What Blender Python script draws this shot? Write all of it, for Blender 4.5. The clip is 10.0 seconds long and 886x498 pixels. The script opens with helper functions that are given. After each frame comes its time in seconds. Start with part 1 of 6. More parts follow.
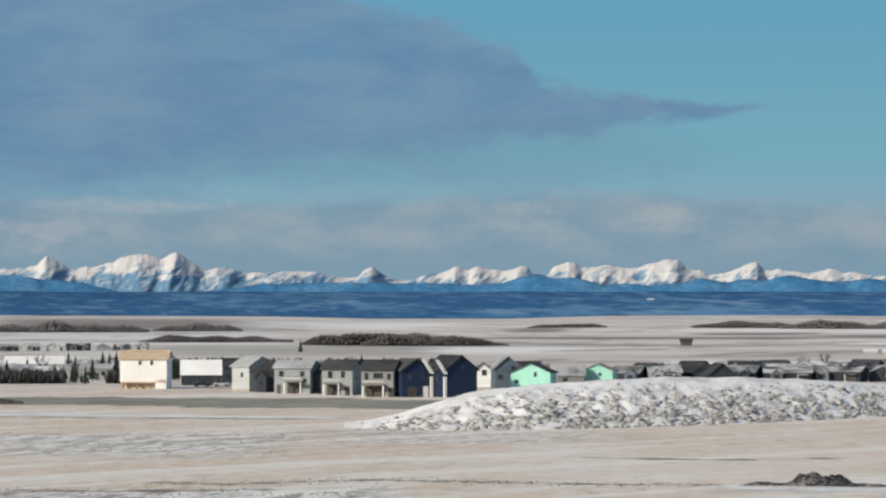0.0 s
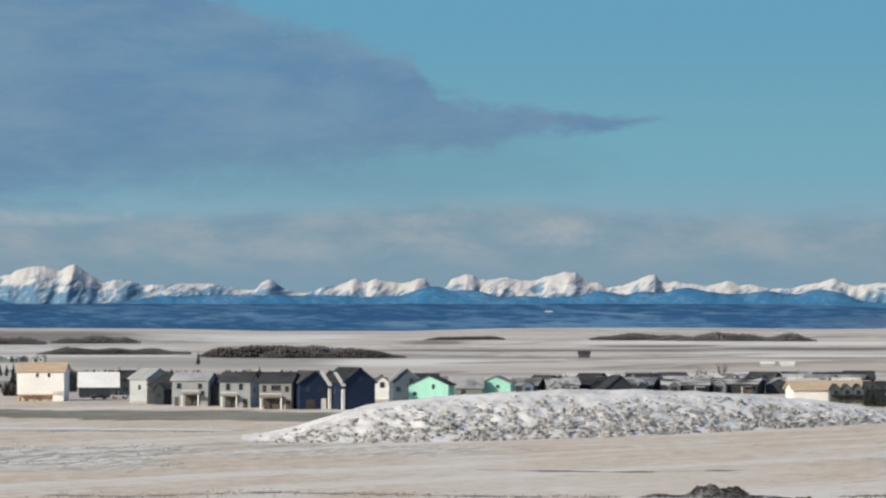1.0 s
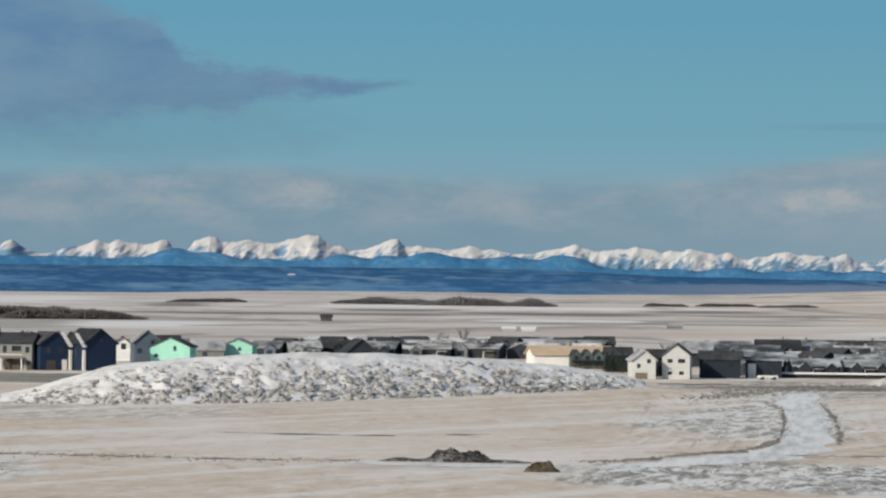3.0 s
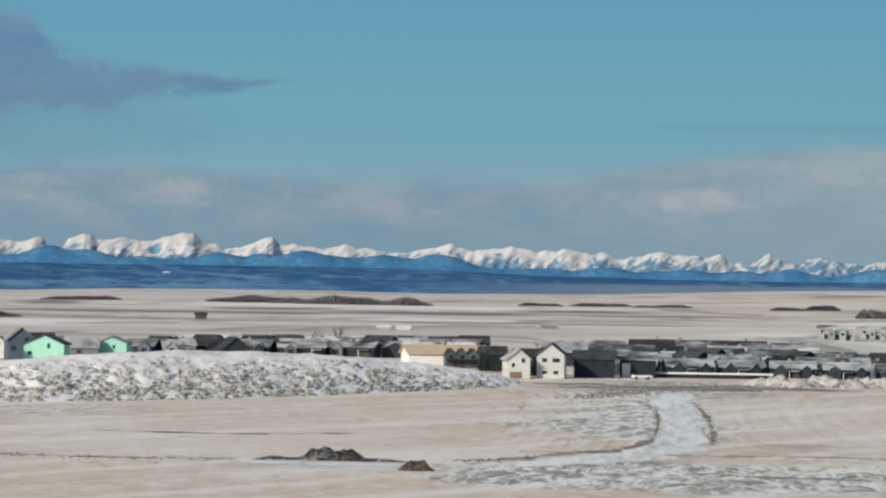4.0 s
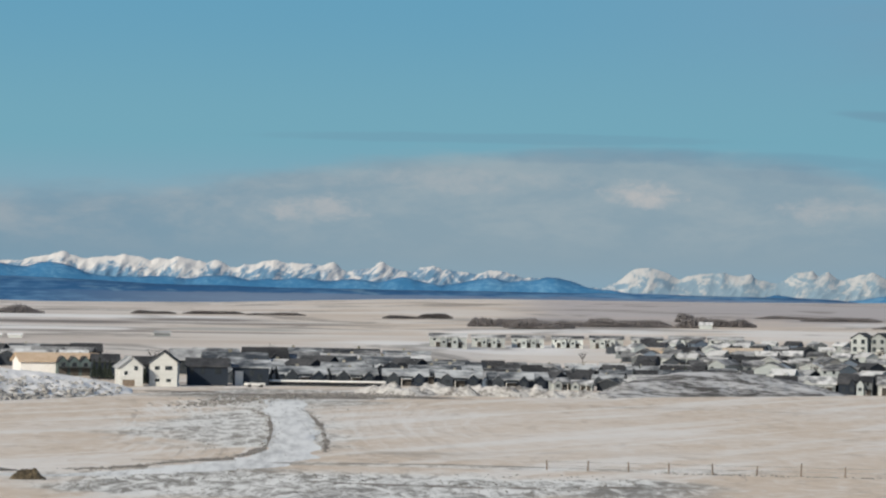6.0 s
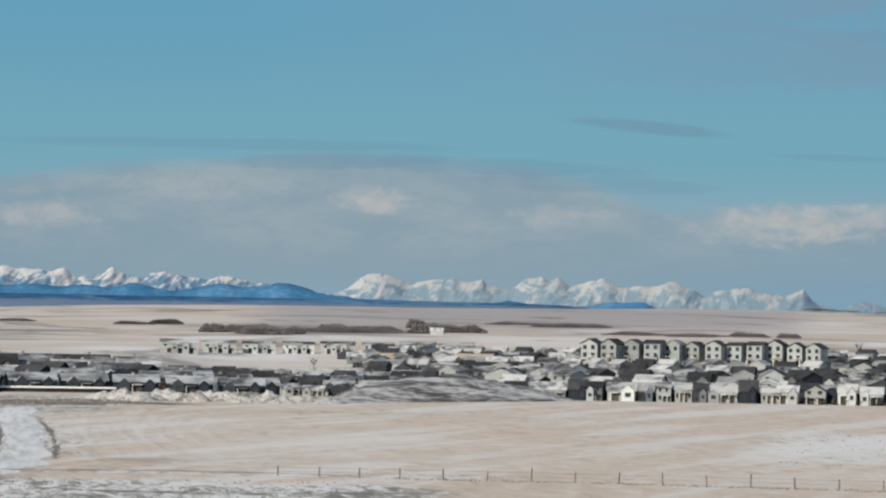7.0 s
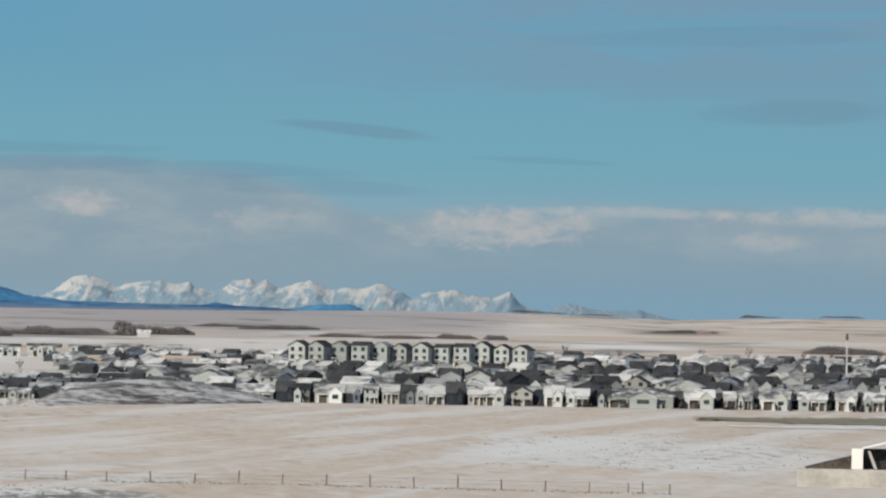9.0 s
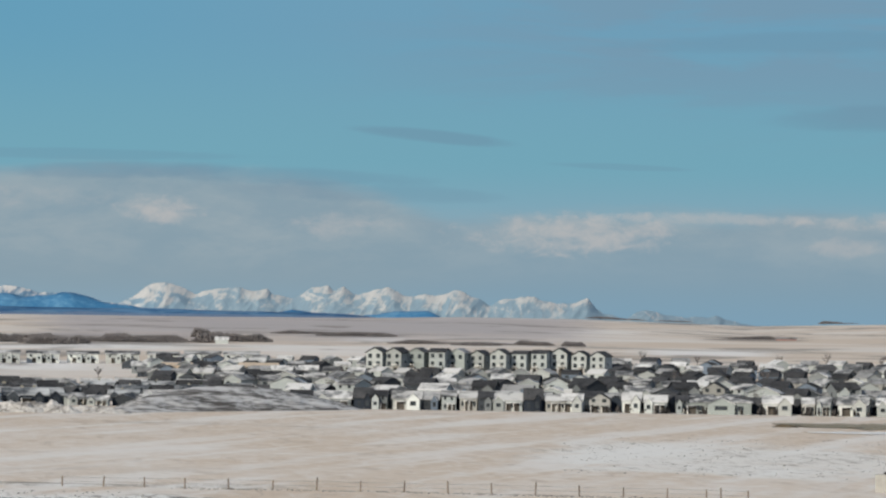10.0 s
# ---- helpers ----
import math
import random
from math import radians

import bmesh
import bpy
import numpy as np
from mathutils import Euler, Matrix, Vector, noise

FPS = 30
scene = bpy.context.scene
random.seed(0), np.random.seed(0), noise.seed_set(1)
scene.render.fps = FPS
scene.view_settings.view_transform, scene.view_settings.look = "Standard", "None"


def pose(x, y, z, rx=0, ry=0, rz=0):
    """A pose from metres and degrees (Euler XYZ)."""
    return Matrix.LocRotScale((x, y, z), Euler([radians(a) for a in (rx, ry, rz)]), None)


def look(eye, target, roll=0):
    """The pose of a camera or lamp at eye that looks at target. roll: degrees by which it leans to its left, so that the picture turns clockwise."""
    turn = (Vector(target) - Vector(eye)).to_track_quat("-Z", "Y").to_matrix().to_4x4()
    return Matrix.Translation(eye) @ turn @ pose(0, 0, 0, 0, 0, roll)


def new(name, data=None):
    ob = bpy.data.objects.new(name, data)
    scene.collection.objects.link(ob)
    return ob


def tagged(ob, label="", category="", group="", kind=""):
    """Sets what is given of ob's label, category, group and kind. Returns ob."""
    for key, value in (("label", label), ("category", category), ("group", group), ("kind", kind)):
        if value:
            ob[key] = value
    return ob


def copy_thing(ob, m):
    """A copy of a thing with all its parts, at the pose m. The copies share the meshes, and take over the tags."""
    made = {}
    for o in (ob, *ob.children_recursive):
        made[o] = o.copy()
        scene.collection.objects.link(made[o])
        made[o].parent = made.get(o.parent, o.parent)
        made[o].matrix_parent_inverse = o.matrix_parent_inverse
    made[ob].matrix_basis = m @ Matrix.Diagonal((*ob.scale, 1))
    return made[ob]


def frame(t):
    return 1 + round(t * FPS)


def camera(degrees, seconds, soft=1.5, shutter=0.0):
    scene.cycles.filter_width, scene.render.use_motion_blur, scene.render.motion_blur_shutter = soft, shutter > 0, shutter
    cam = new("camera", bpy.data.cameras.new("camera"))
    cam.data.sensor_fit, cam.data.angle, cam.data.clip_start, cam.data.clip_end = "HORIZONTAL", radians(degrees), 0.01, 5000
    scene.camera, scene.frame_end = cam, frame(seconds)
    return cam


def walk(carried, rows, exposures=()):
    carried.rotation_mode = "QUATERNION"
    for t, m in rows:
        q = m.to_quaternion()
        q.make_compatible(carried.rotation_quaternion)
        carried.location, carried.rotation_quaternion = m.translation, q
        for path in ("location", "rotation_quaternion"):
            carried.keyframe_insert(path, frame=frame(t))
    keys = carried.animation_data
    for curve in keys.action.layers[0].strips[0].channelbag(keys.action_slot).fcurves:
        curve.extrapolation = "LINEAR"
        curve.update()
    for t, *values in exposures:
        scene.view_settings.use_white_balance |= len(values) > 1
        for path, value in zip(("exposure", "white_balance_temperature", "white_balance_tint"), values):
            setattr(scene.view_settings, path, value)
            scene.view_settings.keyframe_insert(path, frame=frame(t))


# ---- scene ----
cam = camera(13.0, 10.0, soft=2.3)
EYE = 20.0
# seconds, yaw, pitch, roll: the camera stands still and pans
ROWS = [
    (0.0, 10.500, 0.866, 0.0), (0.2, 10.168, 0.853, 0.006), (0.5, 9.709, 0.845, 0.014), (0.7, 9.440, 0.922, 0.003),
    (1.0, 8.999, 1.047, -0.020), (1.2, 8.644, 1.122, -0.041), (1.5, 8.031, 1.093, -0.107), (1.7, 7.509, 0.959, -0.163),
    (2.0, 6.912, 0.772, -0.289), (2.2, 6.582, 0.649, -0.366), (2.5, 6.100, 0.547, -0.484), (2.7, 5.761, 0.532, -0.521),
    (3.8, 3.712, 0.528, -0.806), (4.0, 3.366, 0.529, -0.844), (4.2, 2.919, 0.536, -0.883), (4.5, 2.229, 0.532, -0.932),
    (4.7, 1.798, 0.518, -0.961), (5.0, 1.034, 0.525, -1.002), (5.2, 0.498, 0.546, -0.993), (6.3, -3.542, 0.805, -0.938),
    (6.5, -4.350, 0.846, -0.952), (6.7, -5.150, 0.870, -0.939), (7.0, -6.287, 0.877, -0.942), (7.2, -6.973, 0.878, -0.935),
    (7.5, -7.876, 0.944, -0.936), (7.7, -8.434, 0.985, -0.930), (8.0, -9.263, 1.000, -0.921), (8.2, -9.650, 0.996, -0.931),
    (8.5, -10.096, 0.992, -0.939), (8.7, -10.325, 0.994, -0.943), (9.0, -10.593, 0.975, -0.946), (9.2, -10.654, 0.963, -0.928),
    (9.5, -10.476, 0.980, -0.889), (9.7, -10.172, 1.001, -0.859), (10.0, -9.451, 1.055, -0.838),
]
walk(cam, [(t, pose(0, 0, EYE, 90 + pitch, roll, yaw)) for t, yaw, pitch, roll in ROWS],
     [(0.0, 0.04), (1.0, 0.03), (2.0, -0.04), (2.5, -0.06), (4.0, -0.03), (5.0, 0.0), (6.5, 0.02), (7.5, 0.0), (10.0, -0.01)])

# ---- world, sun ----
SUN_AZ, SUN_EL = 220.0, 25.0  # degrees clockwise from +y, degrees up
world = bpy.data.worlds.new("sky")
scene.world = world
world.use_nodes = True
wt = world.node_tree
wt.nodes.clear()


def math_node(tree, op, a, b=None, c=None, clamp=False):
    n = tree.nodes.new("ShaderNodeMath")
    n.operation, n.use_clamp = op, clamp
    for i, v in enumerate((a, b, c)):
        if v is None:
            continue
        if isinstance(v, (int, float)):
            n.inputs[i].default_value = v
        else:
            tree.links.new(v, n.inputs[i])
    return n.outputs[0]


def step_node(tree, x, lo, hi):
    n = tree.nodes.new("ShaderNodeMapRange")
    n.interpolation_type = "SMOOTHSTEP"
    tree.links.new(x, n.inputs["Value"])
    for key, v in (("From Min", lo), ("From Max", hi)):
        if isinstance(v, (int, float)):
            n.inputs[key].default_value = v
        else:
            tree.links.new(v, n.inputs[key])
    return n.outputs["Result"]


def mix_node(tree, fac, a, b):
    n = tree.nodes.new("ShaderNodeMix")
    n.data_type = "RGBA"
    for sock, v in ((n.inputs[0], fac), (n.inputs[6], a), (n.inputs[7], b)):
        if isinstance(v, (int, float)):
            sock.default_value = v
        elif isinstance(v, tuple):
            sock.default_value = (*v, 1)
        else:
            tree.links.new(v, sock)
    return n.outputs[2]


def noise_node(tree, vec, scale, detail=4.0, rough=0.55, dist=0.0):
    n = tree.nodes.new("ShaderNodeTexNoise")
    n.inputs["Scale"].default_value, n.inputs["Detail"].default_value = scale, detail
    n.inputs["Roughness"].default_value, n.inputs["Distortion"].default_value = rough, dist
    if vec is not None:
        tree.links.new(vec, n.inputs["Vector"])
    return n.outputs["Fac"]


def scaled(tree, vec, sx, sy, sz):
    n = tree.nodes.new("ShaderNodeMapping")
    n.inputs["Scale"].default_value = (sx, sy, sz)
    tree.links.new(vec, n.inputs["Vector"])
    return n.outputs["Vector"]


def build_sky():
    t = wt
    m = lambda *a, **k: math_node(t, *a, **k)
    co = t.nodes.new("ShaderNodeTexCoord").outputs["Generated"]
    sep = t.nodes.new("ShaderNodeSeparateXYZ")
    t.links.new(co, sep.inputs[0])
    x, y, z = sep.outputs
    az = m("MULTIPLY", m("ARCTAN2", x, y), 57.2958)
    el = m("MULTIPLY", m("ARCSINE", z), 57.2958)
    com = t.nodes.new("ShaderNodeCombineXYZ")
    t.links.new(az, com.inputs[0]), t.links.new(el, com.inputs[1])
    flat = com.outputs[0]
    sky = t.nodes.new("ShaderNodeTexSky")
    sky.sky_type, sky.sun_disc = "NISHITA", False
    sky.sun_elevation, sky.sun_rotation = radians(SUN_EL), radians(SUN_AZ)
    dim = t.nodes.new("ShaderNodeVectorMath")
    dim.operation = "SCALE"
    dim.inputs[3].default_value = 0.10
    t.links.new(sky.outputs[0], dim.inputs[0])
    # the clear sky low over the horizon, pale below and teal higher up
    low = mix_node(t, step_node(t, el, -0.3, 1.3), (0.235, 0.365, 0.475), (0.235, 0.385, 0.475))
    low = mix_node(t, step_node(t, el, 1.2, 2.4), low, (0.171, 0.381, 0.48))
    low = mix_node(t, step_node(t, el, 2.2, 4.6), low, mix_node(t, step_node(t, az, 2.0, 9.0), (0.131, 0.341, 0.488), (0.158, 0.341, 0.48)))
    n1 = noise_node(t, scaled(t, flat, 0.55, 1.5, 1), 1.0, 6, 0.62, 0.3)
    n2 = noise_node(t, scaled(t, flat, 0.28, 1.1, 1), 1.0, 5, 0.6)
    n3 = noise_node(t, scaled(t, flat, 1.0, 2.4, 1), 1.0, 6, 0.62)
    n4 = noise_node(t, scaled(t, flat, 2.6, 4.6, 1), 1.0, 6, 0.66, 0.4)
    # hazy bank of cloud over the mountains, with paler puffs along its top
    rise = m("MULTIPLY", step_node(t, az, -2.5, 2.5), step_node(t, az, 9.5, 7.0))
    top = m("ADD", m("ADD", m("MULTIPLY", m("SUBTRACT", n2, 0.5), 0.9), 1.56), m("MULTIPLY", rise, 0.55))
    bank = m("MULTIPLY", m("SUBTRACT", 1.0, step_node(t, el, m("SUBTRACT", top, 0.20), m("ADD", top, 0.22))), step_node(t, el, -0.2, 0.7))
    grey = mix_node(t, m("MULTIPLY", step_node(t, m("ADD", m("MULTIPLY", n1, 0.65), m("MULTIPLY", n3, 0.35)), 0.38, 0.66), step_node(t, el, 0.4, 1.2)), mix_node(t, step_node(t, az, -4.0, 3.0), (0.19, 0.30, 0.385), (0.248, 0.338, 0.40)), mix_node(t, step_node(t, az, -4.0, 3.0), (0.315, 0.372, 0.415), (0.325, 0.392, 0.43)))
    low = mix_node(t, m("MULTIPLY", bank, 0.88), low, grey)
    low = mix_node(t, m("MULTIPLY", m("MULTIPLY", step_node(t, az, 7.0, 12.0), step_node(t, el, 1.7, -0.3)), 0.55), low, (0.18, 0.33, 0.45))
    # paler puffs lit by the sun: bearing, elevation, half sizes, strength
    for ca, ce, wa, we, amt in ((5.2, 1.58, 0.6, 0.19, 0.75), (0.45, 1.3, 0.85, 0.2, 0.55), (8.1, 1.38, 0.8, 0.2, 0.45), (11.4, 1.32, 1.5, 0.30, 0.75), (16.4, 1.52, 1.9, 0.14, 0.55), (13.4, 1.55, 2.2, 0.09, 0.5), (15.3, 1.15, 0.6, 0.15, 0.45), (-7.16, 1.29, 0.55, 0.22, 0.35),
                                (-16.5, 1.08, 0.9, 0.3, 0.4), (-15.2, 1.5, 1.7, 0.12, 0.35), (-11.2, 1.02, 1.2, 0.15, 0.2), (2.6, 1.75, 1.8, 0.2, 0.3), (-9.6, 1.45, 1.0, 0.12, 0.3)):
        u = m("DIVIDE", m("SUBTRACT", az, ca), wa)
        v = m("DIVIDE", m("SUBTRACT", el, ce), we)
        r2 = m("ADD", m("ADD", m("MULTIPLY", u, u), m("MULTIPLY", v, v)), m("ADD", m("MULTIPLY", m("SUBTRACT", n3, 0.5), 3.0), m("MULTIPLY", m("SUBTRACT", n4, 0.5), 4.0)))
        low = mix_node(t, m("MULTIPLY", m("SUBTRACT", 1.0, step_node(t, r2, -0.7, 1.4)), amt), low, (0.50, 0.49, 0.485))
    # the dark tapering cloud, and thin veils beyond it
    d = m("SUBTRACT", -5.44, az)
    dp = m("MAXIMUM", d, 0.0)
    wob = m("MULTIPLY", m("ADD", m("SUBTRACT", n3, 0.5), m("MULTIPLY", m("SUBTRACT", noise_node(t, scaled(t, flat, 4.0, 6.0, 1), 1.0, 5, 0.65), 0.5), 0.35)), m("MINIMUM", m("MULTIPLY", dp, 0.35), 0.9))
    rel = m("ADD", m("SUBTRACT", el, m("SUBTRACT", 2.99, m("MULTIPLY", dp, 0.01))), wob)
    up = m("MULTIPLY", m("MULTIPLY", dp, dp), 0.027)
    up = m("ADD", up, m("MULTIPLY", step_node(t, dp, 3.5, 4.2), 0.5))
    under = m("MULTIPLY", dp, -0.125)
    soft = m("ADD", 0.03, m("MINIMUM", m("MULTIPLY", dp, 0.045), 0.14))
    wedge = m("MULTIPLY", m("SUBTRACT", 1.0, step_node(t, rel, m("SUBTRACT", up, soft), m("ADD", up, soft))),
              step_node(t, rel, m("SUBTRACT", m("MULTIPLY", under, 1.3), 0.05), m("ADD", m("MULTIPLY", under, 0.45), 0.02)))
    wedge = m("MULTIPLY", wedge, step_node(t, d, 0.0, 0.8))
    cloud = mix_node(t, step_node(t, n1, 0.3, 0.7), (0.12, 0.232, 0.385), (0.175, 0.285, 0.405))
    thin = m("ADD", 0.80, m("MULTIPLY", step_node(t, n2, 0.35, 0.62), 0.15))
    low = mix_node(t, m("MULTIPLY", wedge, thin), low, cloud)
    veil_noise = noise_node(t, scaled(t, flat, 0.22, 1.3, 1), 1.0, 5, 0.6, 0.4)
    veil = m("MULTIPLY", m("MULTIPLY", step_node(t, veil_noise, 0.42, 0.58), step_node(t, az, 6.5, 13.0)), step_node(t, el, 2.2, 4.0))
    low = mix_node(t, m("MULTIPLY", veil, 0.62), low, (0.19, 0.305, 0.41))
    # thin lens-shaped streaks
    for ca, ce, wa, we, tilt, amt in ((9.2, 2.72, 1.25, 0.11, -0.085, 0.45), (3.0, 2.37, 4.0, 0.09, 0.0, 0.25), (7.0, 2.1, 2.4, 0.14, -0.02, 0.3), (15.7, 3.05, 1.6, 0.22, 0.03, 0.35), (14.5, 4.15, 2.6, 0.18, 0.02, 0.3), (12.0, 2.3, 1.1, 0.05, -0.03, 0.25), (4.6, 2.14, 2.2, 0.13, 0.03, 0.3), (8.2, 1.88, 2.2, 0.16, -0.03, 0.25), (-9.4, 2.3, 3.2, 0.62, 0.0, 0.3), (-12.5, 2.2, 3.0, 0.5, -0.06, 0.2)):
        u = m("DIVIDE", m("SUBTRACT", az, ca), wa)
        v = m("DIVIDE", m("SUBTRACT", m("SUBTRACT", el, ce), m("MULTIPLY", m("SUBTRACT", az, ca), tilt)), we)
        r2 = m("ADD", m("ADD", m("MULTIPLY", u, u), m("MULTIPLY", v, v)), m("MULTIPLY", m("SUBTRACT", n1, 0.5), 1.6))
        s = m("SUBTRACT", 1.0, step_node(t, r2, 0.25, 1.1))
        low = mix_node(t, m("MULTIPLY", s, amt), low, (0.15, 0.26, 0.36))
    col = mix_node(t, step_node(t, z, 0.12, 0.4), low, dim.outputs[0])
    bg = t.nodes.new("ShaderNodeBackground")
    t.links.new(col, bg.inputs[0])
    out = t.nodes.new("ShaderNodeOutputWorld")
    t.links.new(bg.outputs[0], out.inputs[0])


build_sky()
sun_data = bpy.data.lights.new("sun", "SUN")
sun_data.energy, sun_data.angle, sun_data.color = 3.85, radians(0.53), (1.0, 0.908, 0.742)
sun = new("sun", sun_data)
a, e = radians(SUN_AZ), radians(SUN_EL)
sun.matrix_world = look((math.sin(a) * math.cos(e) * 100, math.cos(a) * math.cos(e) * 100, math.sin(e) * 100), (0, 0, 0))


# ---- materials ----
def material(name, dark, light, rough=0.8, scale=1.0, spread=(0.35, 0.65), bump=0.0, stretch=(1, 1, 1), metal=0.0, extra=None, vary=0.0):
    """Two tones mixed by noise at two scales, in metres; extra(tree, position, colour) may add more."""
    mt = bpy.data.materials.new(name)
    mt.use_nodes = True
    t = mt.node_tree
    bsdf = t.nodes["Principled BSDF"]
    pos = t.nodes.new("ShaderNodeNewGeometry").outputs["Position"]
    v = scaled(t, pos, *stretch)
    big = noise_node(t, v, scale * 0.22, 3, 0.6)
    fine = noise_node(t, v, scale * 1.9, 4, 0.6)
    both = math_node(t, "ADD", math_node(t, "MULTIPLY", big, 0.55), math_node(t, "MULTIPLY", fine, 0.45))
    col = mix_node(t, step_node(t, both, *spread), dark, light)
    if vary:
        info = t.nodes.new("ShaderNodeObjectInfo").outputs["Random"]
        hsv = t.nodes.new("ShaderNodeHueSaturation")
        t.links.new(col, hsv.inputs["Color"])
        t.links.new(math_node(t, "ADD", math_node(t, "MULTIPLY", info, vary), 1 - vary / 2), hsv.inputs["Value"])
        col = hsv.outputs[0]
    if extra:
        col = extra(t, pos, col)
    t.links.new(col, bsdf.inputs["Base Color"])
    bsdf.inputs["Roughness"].default_value, bsdf.inputs["Metallic"].default_value = rough, metal
    bsdf.inputs["Specular IOR Level"].default_value = 0.25
    if bump:
        b = t.nodes.new("ShaderNodeBump")
        b.inputs["Strength"].default_value, b.inputs["Distance"].default_value = 1.0, bump
        t.links.new(fine, b.inputs["Height"])
        t.links.new(b.outputs[0], bsdf.inputs["Normal"])
    return mt


# bearings, ranges, tone (dark, grey, white), strength
FIELDS_SOUTH = [
    (-17.25, -12.86, 2192, 2564, 2, 0.9), (-13.49, -10.37, 2768, 3572, 2, 0.8), (-17.0, -13.44, 2668, 3788, 0, 0.85),
    (-14.73, -10.37, 1620, 1936, 1, 0.7), (-17.0, -12.7, 1984, 2144, 2, 0.8), (-12.36, -9.53, 1916, 2140, 0, 0.85),
    (-9.62, -8.7, 2588, 2880, 0, 0.8), (-9.5, -5.1, 2216, 2320, 0, 0.85), (-6.92, -5.06, 2628, 2888, 2, 0.9),
    (-9.53, -6.21, 1936, 2024, 1, 0.8), (-10.62, -8.62, 1704, 1896, 2, 0.85), (-6.66, -5.25, 2424, 2548, 0, 0.85),
    (-5.0, -2.17, 2272, 2440, 0, 0.8), (-4.75, -0.51, 2556, 2796, 2, 0.85), (-5.42, -2.17, 1996, 2184, 2, 0.8),
    (-2.22, -0.34, 2452, 2636, 0, 0.8), (-4.6, 0.2, 1938, 1992, 0, 0.6), (-4.2, 1.2, 2330, 2400, 0, 0.5),
]
FIELDS_NORTH = [
    (-1.67, 0.24, 2044, 2160, 1, 0.7), (0.91, 4.28, 1632, 1776, 2, 0.85), (2.23, 4.28, 1988, 2216, 2, 0.8),
    (3.85, 5.76, 2008, 2296, 2, 0.85), (3.18, 5.76, 2308, 2880, 0, 0.75), (8.09, 8.84, 2648, 2860, 2, 0.8),
    (6.54, 8.62, 1932, 2380, 2, 0.6), (7.42, 8.75, 2872, 3196, 0, 0.75), (12.35, 14.27, 2088, 2420, 2, 0.85),
    (13.52, 14.68, 3024, 3284, 0, 0.85), (12.44, 13.15, 4208, 4400, 0, 0.85), (11.28, 12.44, 3244, 3528, 2, 0.5),
    (5.59, 10.58, 3128, 4008, 1, 0.55), (-17.25, -12.36, 1960, 4048, 1, 0.3), (3.6, 11.6, 2750, 4600, 3, 0.75),
]
FIELDS = FIELDS_SOUTH + FIELDS_NORTH


